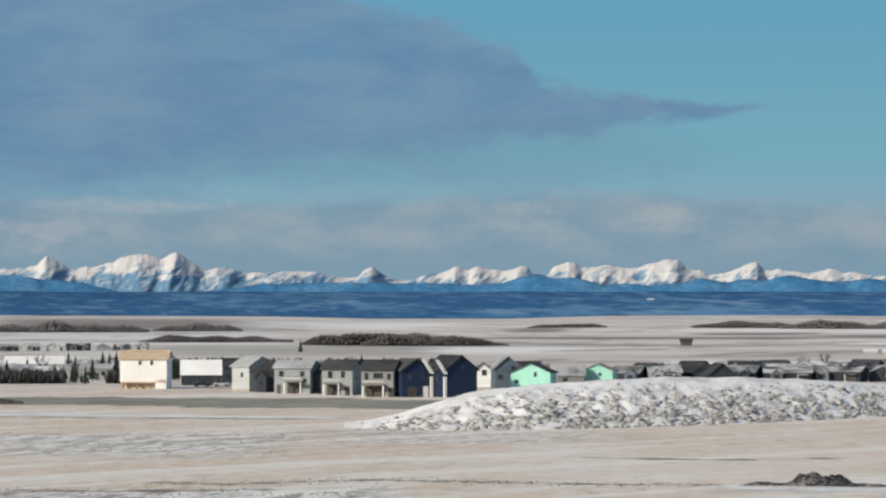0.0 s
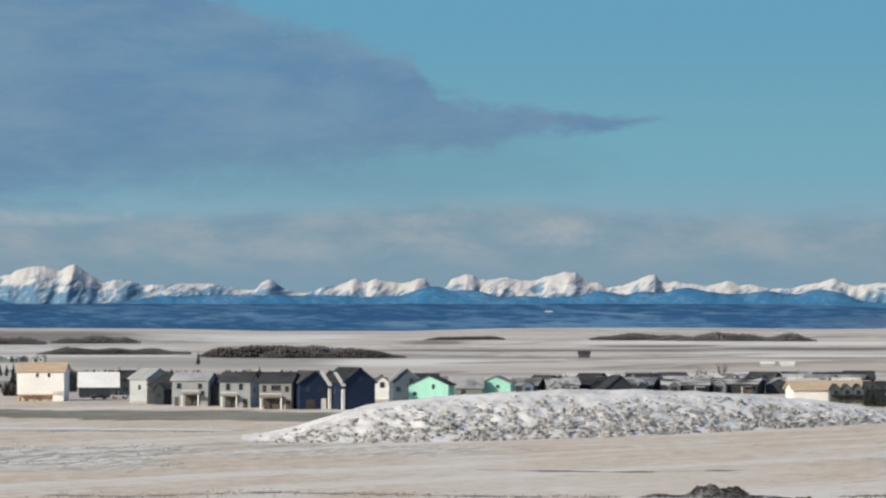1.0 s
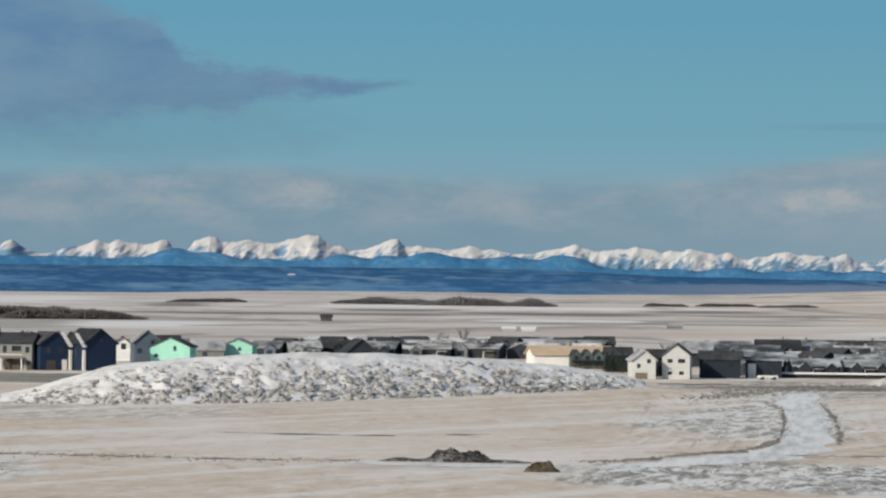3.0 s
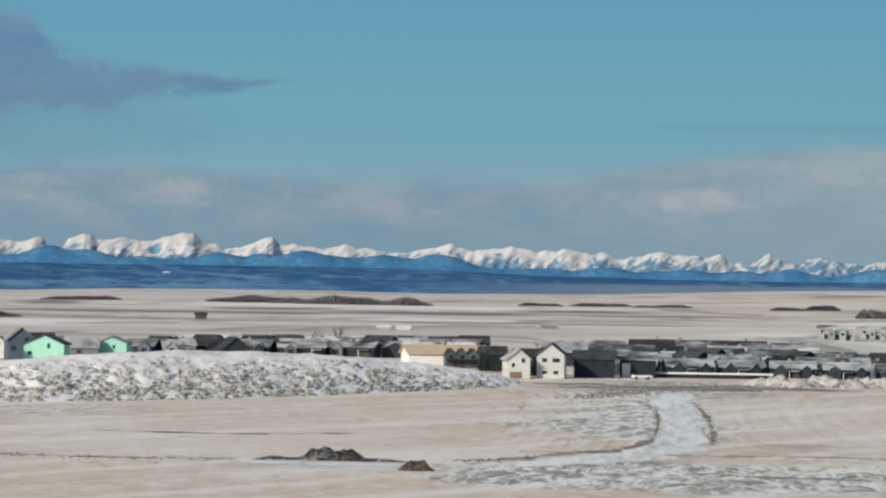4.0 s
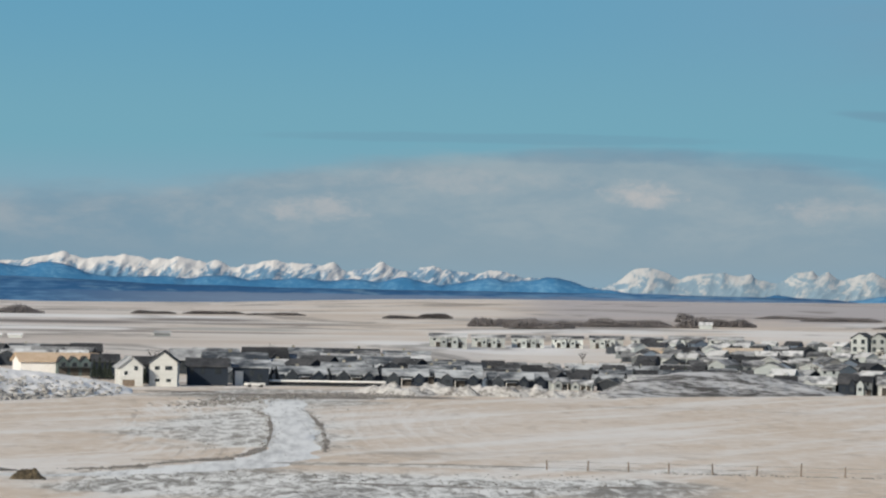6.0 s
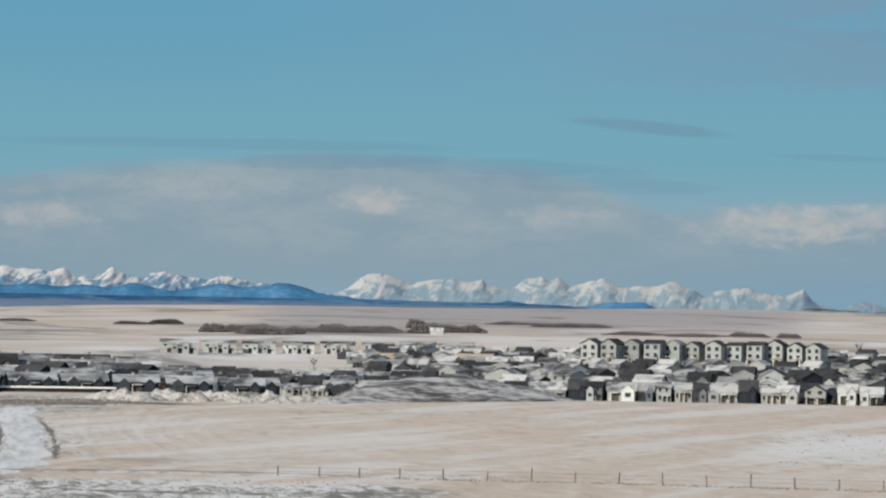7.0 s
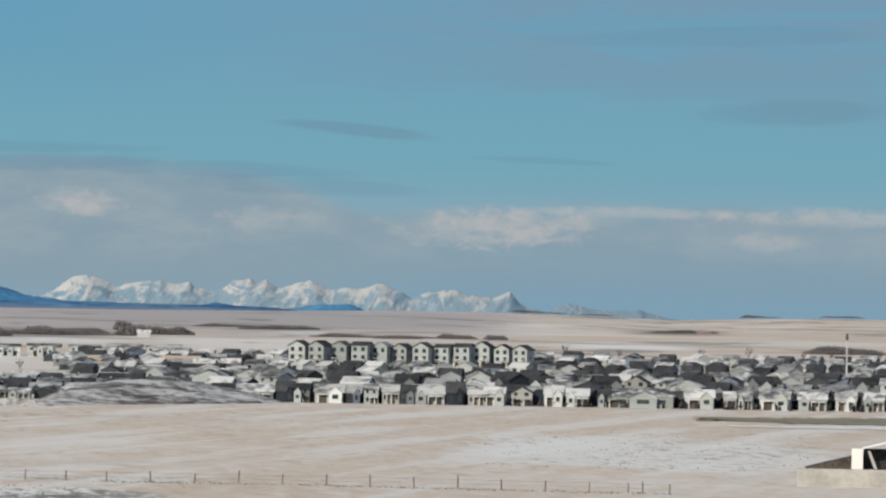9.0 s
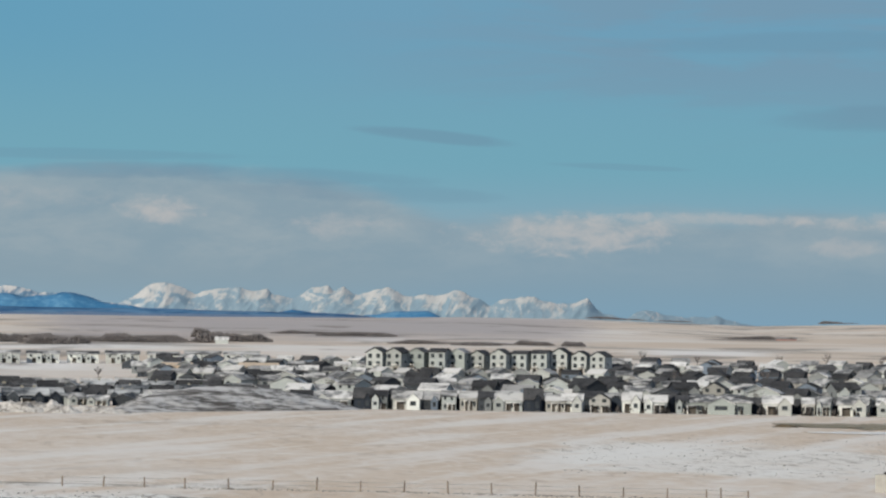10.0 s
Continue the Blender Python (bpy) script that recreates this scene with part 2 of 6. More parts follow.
def ground_colour(t, pos, col):
    """Thin snow over dry stubble: patches near by, long drifted strips on the far fields, bare earth here and there."""
    m = lambda *a, **k: math_node(t, *a, **k)
    sep = t.nodes.new("ShaderNodeSeparateXYZ")
    t.links.new(pos, sep.inputs[0])
    x, y, z = sep.outputs
    far = m("SQRT", m("ADD", m("MULTIPLY", x, x), m("MULTIPLY", y, y)))
    bearing = m("MULTIPLY", m("ARCTAN2", x, y), 57.2958)
    patch = noise_node(t, scaled(t, pos, 0.020, 0.012, 0.02), 1.0, 6, 0.62, 0.4)
    grain = noise_node(t, scaled(t, pos, 0.40, 0.12, 0.2), 1.0, 5, 0.65)
    fleck = noise_node(t, scaled(t, pos, 0.55, 0.10, 0.2), 1.0, 4, 0.7, 0.8)
    # tracks left by machines, slanting over the field
    com = t.nodes.new("ShaderNodeCombineXYZ")
    t.links.new(m("SUBTRACT", m("MULTIPLY", x, 0.91), m("MULTIPLY", y, 0.41)), com.inputs[0])
    t.links.new(m("ADD", m("MULTIPLY", x, 0.41), m("MULTIPLY", y, 0.91)), com.inputs[1])
    rows = noise_node(t, scaled(t, com.outputs[0], 0.085, 0.006, 1), 1.0, 4, 0.6, 0.4)
    near = m("ADD", m("ADD", m("MULTIPLY", patch, 0.30), m("MULTIPLY", grain, 0.20)), m("MULTIPLY", rows, 0.50))
    near = step_node(t, near, 0.44, 0.62)
    strip = noise_node(t, scaled(t, pos, 0.004, 0.005, 0.0), 1.0, 5, 0.6, 0.6)
    strip2 = noise_node(t, scaled(t, pos, 0.012, 0.02, 0.01), 1.0, 5, 0.65)
    away = step_node(t, m("ADD", m("MULTIPLY", strip, 0.7), m("MULTIPLY", strip2, 0.3)), 0.42, 0.62)
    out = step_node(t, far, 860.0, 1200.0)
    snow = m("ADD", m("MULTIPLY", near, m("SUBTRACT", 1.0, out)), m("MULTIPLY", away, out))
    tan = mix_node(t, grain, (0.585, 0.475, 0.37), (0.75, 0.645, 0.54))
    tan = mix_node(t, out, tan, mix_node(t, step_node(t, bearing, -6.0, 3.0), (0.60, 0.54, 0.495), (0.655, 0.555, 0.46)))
    white = mix_node(t, grain, (0.70, 0.66, 0.615), (0.84, 0.805, 0.77))
    both = mix_node(t, m("MULTIPLY", snow, 0.85), tan, white)
    stroke = noise_node(t, scaled(t, pos, 0.22, 0.055, 0.1), 1.0, 5, 0.7, 1.2)
    inside = m("SUBTRACT", 1.0, out)
    both = mix_node(t, m("MULTIPLY", m("MULTIPLY", step_node(t, stroke, 0.54, 0.68), inside), 0.48), both, (0.36, 0.29, 0.235))
    both = mix_node(t, m("MULTIPLY", m("MULTIPLY", step_node(t, stroke, 0.46, 0.32), inside), 0.5), both, (0.82, 0.79, 0.76))
    both = mix_node(t, m("MULTIPLY", m("MULTIPLY", step_node(t, rows, 0.50, 0.60), inside), 0.55), both, (0.82, 0.785, 0.745))
    mottle = noise_node(t, scaled(t, pos, 0.30, 0.22, 0.2), 1.0, 6, 0.72, 0.5)
    both = mix_node(t, m("MULTIPLY", m("MULTIPLY", step_node(t, mottle, 0.53, 0.64), inside), 0.32), both, (0.44, 0.36, 0.285))
    both = mix_node(t, m("MULTIPLY", m("MULTIPLY", step_node(t, mottle, 0.47, 0.37), inside), 0.5), both, (0.84, 0.81, 0.775))
    for b0, b1, r0, r1 in ((-10.0, -3.5, 400, 640), (2.0, 9.0, 470, 700), (9.0, 18.0, 420, 520)):
        k = m("MULTIPLY", m("MULTIPLY", step_node(t, bearing, b0 - 1, b0 + 1.5), step_node(t, bearing, b1 + 1, b1 - 1.5)), m("MULTIPLY", step_node(t, far, r0 - 20, r0 + 60), step_node(t, far, r1 + 30, r1 - 60)))
        both = mix_node(t, m("MULTIPLY", k, m("MULTIPLY", step_node(t, patch, 0.30, 0.60), 0.4)), both, (0.83, 0.795, 0.755))
    # curved tracks left by machines turning beside the snowy road
    for ca, cr, b0, b1, r0, r1 in ((-3.3, 590, -2.6, -0.3, 470, 740), (3.6, 600, 0.7, 3.0, 490, 780)):
        cx, cy = cr * math.sin(radians(ca)), cr * math.cos(radians(ca))
        ux, uy = m("SUBTRACT", x, cx), m("MULTIPLY", m("SUBTRACT", y, cy), 0.11)
        dd, turn = m("SQRT", m("ADD", m("MULTIPLY", ux, ux), m("MULTIPLY", uy, uy))), m("ARCTAN2", ux, uy)
        ring = t.nodes.new("ShaderNodeCombineXYZ")
        t.links.new(m("ADD", m("MULTIPLY", dd, 0.55), m("MULTIPLY", patch, 2.0)), ring.inputs[0])
        t.links.new(m("MULTIPLY", turn, 1.6), ring.inputs[1])
        arcs = noise_node(t, ring.outputs[0], 1.0, 4, 0.65, 0.3)
        k = m("MULTIPLY", m("MULTIPLY", step_node(t, bearing, b0 - 0.4, b0 + 0.5), step_node(t, bearing, b1 + 0.3, b1 - 0.3)), m("MULTIPLY", step_node(t, far, r0 - 15, r0 + 30), step_node(t, far, r1 + 30, r1 - 40)))
        both = mix_node(t, m("MULTIPLY", k, m("MULTIPLY", step_node(t, arcs, 0.52, 0.64), 0.6 if ca < 0 else 0.42)), both, (0.86, 0.84, 0.815))
        both = mix_node(t, m("MULTIPLY", k, m("MULTIPLY", step_node(t, arcs, 0.45, 0.36), 0.5 if ca < 0 else 0.16)), both, (0.33, 0.275, 0.23))
    bare = noise_node(t, scaled(t, pos, 0.012, 0.016, 0.02), 1.0, 6, 0.68, 0.5)
    both = mix_node(t, m("MULTIPLY", step_node(t, bare, 0.59, 0.73), 0.52), both, (0.20, 0.17, 0.14))
    # broken snow with frozen mud showing through, in a few wide patches
    edge = m("MULTIPLY", m("SUBTRACT", patch, 0.5), 1.0)
    for b0, b1, r0, r1, amount in ((11.0, 16.2, 500, 690, 0.8), (-3.6, 5.5, 380, 446, 1.0), (0.5, 6.0, 380, 432, 0.7), (-18, -11.5, 380, 436, 0.9), (-18, -12.6, 520, 640, 0.8), (-1.7, 1.1, 460, 760, 0.9), (-12, -8.6, 560, 640, 0.5), (-1.6, 1.2, 700, 850, 0.9), (-2.6, 7.5, 455, 470, 0.6)):
        k = m("MULTIPLY", step_node(t, m("ADD", bearing, m("MULTIPLY", edge, 6.0)), b0 - 0.5, b0 + 0.7), m("SUBTRACT", 1.0, step_node(t, m("ADD", bearing, m("MULTIPLY", edge, 6.0)), b1 - 0.7, b1 + 0.5)))
        d = (r1 - r0) * 0.3
        rr = m("ADD", far, m("MULTIPLY", edge, (r1 - r0) * 1.6))
        k = m("MULTIPLY", k, m("MULTIPLY", step_node(t, rr, r0, r0 + d), m("SUBTRACT", 1.0, step_node(t, rr, r1 - d, r1))))
        mud = mix_node(t, step_node(t, m("ADD", m("MULTIPLY", fleck, 0.7), m("MULTIPLY", rows, 0.3)), 0.33 if b0 > 10 else 0.43 if b0 == 0.5 else 0.47 if r0 == 700 else 0.39, 0.50 if b0 > 10 else 0.62 if b0 == 0.5 else 0.63 if r0 == 700 else 0.57), (0.24, 0.23, 0.212), (0.85, 0.85, 0.83))
        both = mix_node(t, m("MULTIPLY", k, amount * 0.95), both, mud)
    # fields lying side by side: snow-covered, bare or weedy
    wave = m("SUBTRACT", strip2, 0.5)
    for b0, b1, r0, r1, tone, amount in FIELDS:
        db, dr = min(0.5, (b1 - b0) * 0.2), (r1 - r0) * 0.25
        bb, rr = m("ADD", bearing, m("MULTIPLY", wave, 2.5)), m("ADD", far, m("MULTIPLY", wave, (r1 - r0) * 1.2))
        k = m("MULTIPLY", m("MULTIPLY", step_node(t, bb, b0 - db, b0 + db), step_node(t, bb, b1 + db, b1 - db)), m("MULTIPLY", step_node(t, rr, r0 - dr, r0 + dr), step_node(t, rr, r1 + dr, r1 - dr)))
        both = mix_node(t, m("MULTIPLY", k, amount), both, ((0.17, 0.145, 0.135), (0.36, 0.355, 0.33), (0.86, 0.845, 0.83), (0.455, 0.425, 0.44))[tone])
    ditch = noise_node(t, scaled(t, pos, 0.006, 0.0030, 0.0), 1.0, 5, 0.62, 1.6)
    ditch = m("MULTIPLY", m("MULTIPLY", step_node(t, ditch, 0.52, 0.62), out), 0.62)
    return mix_node(t, ditch, both, (0.20, 0.175, 0.155))


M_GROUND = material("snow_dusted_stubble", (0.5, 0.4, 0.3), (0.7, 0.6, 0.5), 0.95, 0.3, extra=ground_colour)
M_SNOW = material("snow", (0.74, 0.74, 0.74), (0.88, 0.88, 0.87), 0.7, 0.8)
M_MOUND = material("snowy_earth", (0.60, 0.59, 0.575), (0.93, 0.915, 0.90), 0.95, 0.55, (0.34, 0.56), stretch=(1, 0.4, 1))
M_PILE = material("streaked_earth_snow", (0.085, 0.08, 0.077), (0.58, 0.58, 0.585), 0.95, 0.45, (0.42, 0.58), stretch=(0.25, 0.5, 3.0))
M_DIRT = material("dark_earth", (0.035, 0.03, 0.027), (0.12, 0.10, 0.085), 0.95, 1.2)
M_WEED = material("dead_weeds", (0.12, 0.115, 0.11), (0.32, 0.305, 0.29), 0.95, 0.6)
M_CLOD = material("frosted_clods", (0.25, 0.242, 0.235), (0.52, 0.505, 0.49), 0.95, 0.8, (0.38, 0.66))
M_SPOIL = material("frosted_spoil", (0.16, 0.15, 0.14), (0.56, 0.55, 0.54), 0.95, 0.9, (0.38, 0.56))
M_RUBBLE = material("dark_rubble", (0.035, 0.033, 0.032), (0.42, 0.42, 0.43), 0.95, 1.3, (0.45, 0.66), bump=0.4, stretch=(1, 0.5, 1.4))
M_FURROW = material("bare_furrow", (0.13, 0.115, 0.10), (0.34, 0.30, 0.265), 0.95, 0.8)
M_DRYGRASS = material("pale_dry_grass", (0.15, 0.135, 0.095), (0.38, 0.34, 0.26), 0.95, 0.3, stretch=(0.3, 1.5, 1))
M_BROWN = material("dry_brown_weeds", (0.06, 0.05, 0.035), (0.21, 0.165, 0.11), 0.95, 1.6, (0.4, 0.62), bump=0.5)
M_GREYROAD = material("graded_gravel", (0.17, 0.165, 0.138), (0.40, 0.38, 0.325), 0.95, 0.4, (0.36, 0.66), stretch=(0.5, 1.5, 1))
M_ROADSNOW = material("packed_snow_road", (0.50, 0.505, 0.505), (0.86, 0.865, 0.86), 0.8, 0.5, (0.36, 0.58), stretch=(0.7, 0.05, 1))
M_THICKET = material("bare_thicket", (0.06, 0.056, 0.057), (0.15, 0.137, 0.137), 0.95, 0.12)
M_SHRUB = material("dark_bare_shrubs", (0.022, 0.022, 0.024), (0.075, 0.07, 0.068), 0.95, 0.5)
M_SPRUCE = material("spruce_needles", (0.012, 0.018, 0.016), (0.04, 0.05, 0.04), 0.9, 1.5)
M_BARK = material("bark", (0.05, 0.04, 0.035), (0.10, 0.085, 0.07), 0.95, 3)
M_POST = material("weathered_post", (0.12, 0.095, 0.075), (0.26, 0.21, 0.17), 0.9, 4)
M_WIRE = material("fence_wire", (0.20, 0.19, 0.18), (0.30, 0.29, 0.28), 0.6, 4, metal=0.6)
M_CONCRETE = material("concrete", (0.30, 0.295, 0.28), (0.43, 0.42, 0.395), 0.9, 0.8)
M_OSB = material("bare_sheathing_board", (0.50, 0.37, 0.255), (0.63, 0.49, 0.36), 0.85, 1.5)
M_BOARD = material("pale_sheathing_board", (0.46, 0.375, 0.29), (0.60, 0.51, 0.41), 0.85, 1.2)
M_WRAP = material("white_house_wrap", (0.76, 0.75, 0.73), (0.87, 0.86, 0.84), 0.7, 0.8)
M_TEAL = material("mint_wall_wrap", (0.31, 0.65, 0.53), (0.40, 0.75, 0.63), 0.7, 0.6)
M_GLASS = material("dark_window_glass", (0.02, 0.025, 0.03), (0.05, 0.06, 0.07), 0.12, 0.5)
M_TRIM = material("white_trim", (0.68, 0.67, 0.65), (0.78, 0.77, 0.75), 0.6, 2)
M_DOOR = material("garage_door_paint", (0.42, 0.41, 0.40), (0.56, 0.55, 0.53), 0.6, 1)
# for dark doors, and for panels that stand for shade in porches
M_DARKDOOR_SHADE = material("dark_door_paint_and_shade", (0.05, 0.045, 0.04), (0.10, 0.09, 0.08), 0.6, 1)
M_MAST = material("galvanised_steel", (0.40, 0.41, 0.42), (0.55, 0.56, 0.57), 0.5, 1, metal=0.3)
M_RED = material("red_barn_paint", (0.22, 0.135, 0.125), (0.30, 0.19, 0.175), 0.8, 1)


def siding(name, r, g, b):
    k = 0.82
    return material(name, (r * k, g * k, b * k), (r, g, b), 0.75, 0.9, stretch=(0.4, 0.4, 3), vary=0.5)


W_BRIGHT = siding("bright_white_siding", 0.73, 0.74, 0.73)
W_WHITE = siding("white_siding", 0.375, 0.405, 0.41)
W_MIDGREY = siding("mid_grey_siding", 0.33, 0.355, 0.36)
W_PALE = siding("pale_grey_siding", 0.52, 0.55, 0.55)
W_CREAM = siding("cream_siding", 0.41, 0.415, 0.40)
W_GREY = siding("grey_siding", 0.17, 0.188, 0.20)
W_GREEN = siding("grey_green_siding", 0.10, 0.135, 0.135)
W_LIGHT = siding("light_grey_siding", 0.34, 0.375, 0.385)
W_SAGE = siding("sage_grey_siding", 0.28, 0.315, 0.315)
W_NAVY = siding("navy_siding", 0.016, 0.034, 0.078)
W_CHAR = siding("charcoal_siding", 0.04, 0.048, 0.06)
W_NIGHT = siding("blue_black_siding", 0.018, 0.026, 0.040)
W_SLATE = siding("slate_blue_siding", 0.14, 0.18, 0.24)
W_BEIGE = siding("beige_siding", 0.275, 0.28, 0.275)
R_DARK = material("dark_shingles", (0.022, 0.024, 0.028), (0.07, 0.072, 0.078), 0.9, 0.8, vary=0.5)
R_GREY = material("grey_shingles_with_frost", (0.05, 0.055, 0.063), (0.36, 0.37, 0.385), 0.9, 0.16, (0.38, 0.62), vary=0.6)
R_PALE = material("frosted_blue_grey_shingles", (0.035, 0.043, 0.055), (0.45, 0.475, 0.50), 0.85, 0.25, (0.42, 0.60), stretch=(0.35, 0.35, 1.6), vary=0.5)
R_STREAK = material("dark_shingles_with_snow_streaks", (0.03, 0.034, 0.042), (0.60, 0.61, 0.62), 0.85, 0.25, (0.43, 0.59), stretch=(0.3, 0.3, 1.8), vary=0.3)
R_LIGHT = material("pale_grey_shingles", (0.26, 0.27, 0.28), (0.46, 0.47, 0.475), 0.85, 0.2, vary=0.2)
R_SNOW = material("shingles_under_snow", (0.11, 0.118, 0.13), (0.60, 0.61, 0.62), 0.8, 0.16, (0.41, 0.55), vary=0.4)


# ---- terrain shape ----
def smooth(x, lo, hi):
    k = np.clip((x - lo) / (hi - lo), 0, 1)
    return k * k * (3 - 2 * k)


def crest(az):
    """Elevation in degrees at which the plain ends, by bearing."""
    return np.interp(az, [-40, -17, -13, -11.5, -9.5, -8, -5, -3.5, -1, 0.5, 1.4, 3.1, 6.3, 8.1, 9.7, 11.4, 12.4, 14, 16, 18, 40], [-.12, -.115, -.13, -.165, -.165, -.12, -.115, -.135, -.11, -.06, -.03, .0, .003, .016, .05, .046, .018, -.02, .03, .03, 0])


def ground_z(x, y):
    r = np.hypot(x, y)
    az = np.degrees(np.arctan2(x, y))
    drop = np.where(r < 1600, 0.0, EYE - np.tan(np.radians(np.where(r < 1600, 0.716, 0.716 * np.exp(-1.97 * (r - 1600) / 2800)))) * r)
    drop = drop + smooth(r, 2200, 4400) * r * np.radians(crest(az) + 0.1)
    hill = np.maximum(0, 18.3 - 0.062 * r)
    valley = smooth(az, 1.5, 3.5) * (1 - smooth(az, 19, 30)) * np.interp(r, [868, 1230, 1600, 2000, 2700], [0, -9, -3.3, 1.8, 0])
    return drop + hill + valley


def meets(az, el, start=1245):
    """The range at which a line of sight at that bearing and elevation comes down on the ground beyond start."""
    r = np.arange(start, 4400, 4.0)
    z = ground_z(r * math.sin(radians(az)), r * math.cos(radians(az)))
    up = np.degrees(np.arctan2(z - EYE, r)) >= el
    return float(r[np.argmax(up)]) if up.any() else 4300.0


def spot(az, r):
    x, y = r * math.sin(radians(az)), r * math.cos(radians(az))
    return Vector((x, y, float(ground_z(x, y))))


def stand(az, r, turn=0.0, sink=0.0):
    """A pose on the ground at a bearing and range, its front (-y) to the camera, then turned."""
    p = spot(az, r)
    return Matrix.Translation((p.x, p.y, p.z - sink)) @ Matrix.Rotation(radians(turn - az), 4, "Z")


def grid_mesh(name, pts, mat, smooth_faces=True):
    """A sheet from an array of rows x columns x 3."""
    rows, cols = pts.shape[:2]
    i = np.arange(rows * cols).reshape(rows, cols)
    faces = np.stack([i[:-1, :-1], i[:-1, 1:], i[1:, 1:], i[1:, :-1]], -1).reshape(-1, 4)
    me = bpy.data.meshes.new(name)
    me.from_pydata(pts.reshape(-1, 3).tolist(), [], faces.tolist())
    me.polygons.foreach_set("use_smooth", [smooth_faces] * len(me.polygons))
    me.materials.append(mat)
    me.update()
    return me


def fbm(x, y, s=1.0, octaves=4):
    return noise.fractal(Vector((x * s, y * s, 3.7)), 0.9, 2.1, octaves)


def build_ground():
    az = np.concatenate([np.arange(-180, -20, 8.0), np.arange(-20, 20, 0.16), np.arange(20, 181, 8.0)])
    az[-1] = 180
    r = np.concatenate([[0.0, 15, 40, 90, 160, 230, 290], np.geomspace(330, 4450, 190), [4950.0]])
    A, Rr = np.meshgrid(np.radians(az), r)
    X, Y = Rr * np.sin(A), Rr * np.cos(A)
    Z = ground_z(X, Y)
    Z[-1] -= 60
    me = grid_mesh("ground", np.stack([X, Y, Z], -1)[:, ::-1], M_GROUND)
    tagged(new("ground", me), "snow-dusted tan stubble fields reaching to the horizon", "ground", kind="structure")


build_ground()


def ridge_line(az, bumps, base):
    h = base + 0 * az
    for a0, el, w in bumps:
        h = np.maximum(h, base + np.maximum(0, el - base) * np.exp(-((az - a0) / (w * 1.45)) ** 2))
    kernel = np.hanning(13)
    return np.convolve(np.pad(h, 6, "edge"), kernel / kernel.sum(), "valid")


def far_ridge(name, label, bumps, base, r0, depth, mat, az0, az1, rough, amp):
    """A long ridge standing behind the plain: a rounded heightfield whose crest follows the bumps."""
    az = np.linspace(az0, az1, 900)
    top = ridge_line(az, bumps, np.interp(az, *base))
    rows = []
    for k in np.linspace(0, 1, 14):
        prof = math.sin(min(1.0, k * 1.25) * math.pi / 2) ** 0.8 if k < 0.8 else math.cos((k - 0.8) / 0.2 * math.pi / 2)
        r = r0 + depth * k
        n = np.array([fbm(a * rough, k * 5, 1.0, 5) for a in az]) * amp
        el = -0.5 + (top + 0.5) * prof + n * (0.4 if k > 0.7 else 1.0) * prof
        rows.append(np.stack([r * np.sin(np.radians(az)), r * np.cos(np.radians(az)), EYE + r * np.tan(np.radians(el))], -1))
    me = grid_mesh(name, np.array(rows), mat)
    return tagged(new(name, me), label, "hills", kind="structure")


def hill_fields(t, pos, col):
    """Pale clearings among the woods, their colours blued for distance haze."""
    n = noise_node(t, scaled(t, pos, 0.016, 0.03, 0.16), 1.0, 4, 0.6, 0.4)
    sep = t.nodes.new("ShaderNodeSeparateXYZ")
    t.links.new(pos, sep.inputs[0])
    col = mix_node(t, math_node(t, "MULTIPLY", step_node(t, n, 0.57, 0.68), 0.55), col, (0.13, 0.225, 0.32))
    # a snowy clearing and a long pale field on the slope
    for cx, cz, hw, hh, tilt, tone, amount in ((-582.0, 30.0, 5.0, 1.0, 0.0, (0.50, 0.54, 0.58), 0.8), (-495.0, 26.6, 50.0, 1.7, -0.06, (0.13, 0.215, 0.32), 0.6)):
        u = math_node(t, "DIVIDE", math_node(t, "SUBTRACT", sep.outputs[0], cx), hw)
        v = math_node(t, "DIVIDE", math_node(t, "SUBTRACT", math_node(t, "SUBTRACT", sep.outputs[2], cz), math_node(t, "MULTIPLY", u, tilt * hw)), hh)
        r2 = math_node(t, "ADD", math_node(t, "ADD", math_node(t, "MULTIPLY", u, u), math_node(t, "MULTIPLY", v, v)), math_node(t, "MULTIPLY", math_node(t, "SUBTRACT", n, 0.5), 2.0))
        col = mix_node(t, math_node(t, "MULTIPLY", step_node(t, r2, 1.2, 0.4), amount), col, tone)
    # open pale slopes at the foot of the hills further north, haze mixed into the colour
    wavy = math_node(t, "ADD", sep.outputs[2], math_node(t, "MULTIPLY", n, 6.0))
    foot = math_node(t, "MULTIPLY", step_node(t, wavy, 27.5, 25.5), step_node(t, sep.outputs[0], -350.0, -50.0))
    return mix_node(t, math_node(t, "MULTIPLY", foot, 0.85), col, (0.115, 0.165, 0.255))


# distance haze is put into the blue base colours of hills and foothills
M_HILL = material("haze_blue_wooded_hill", (0.018, 0.076, 0.185), (0.07, 0.165, 0.30), 0.95, 0.10, (0.43, 0.60), stretch=(0.16, 0.5, 1.6), extra=hill_fields)
M_FOOT = material("haze_blue_forested_foothill", (0.035, 0.15, 0.31), (0.14, 0.31, 0.48), 0.95, 0.12, (0.42, 0.78), stretch=(0.6, 1, 0.9))


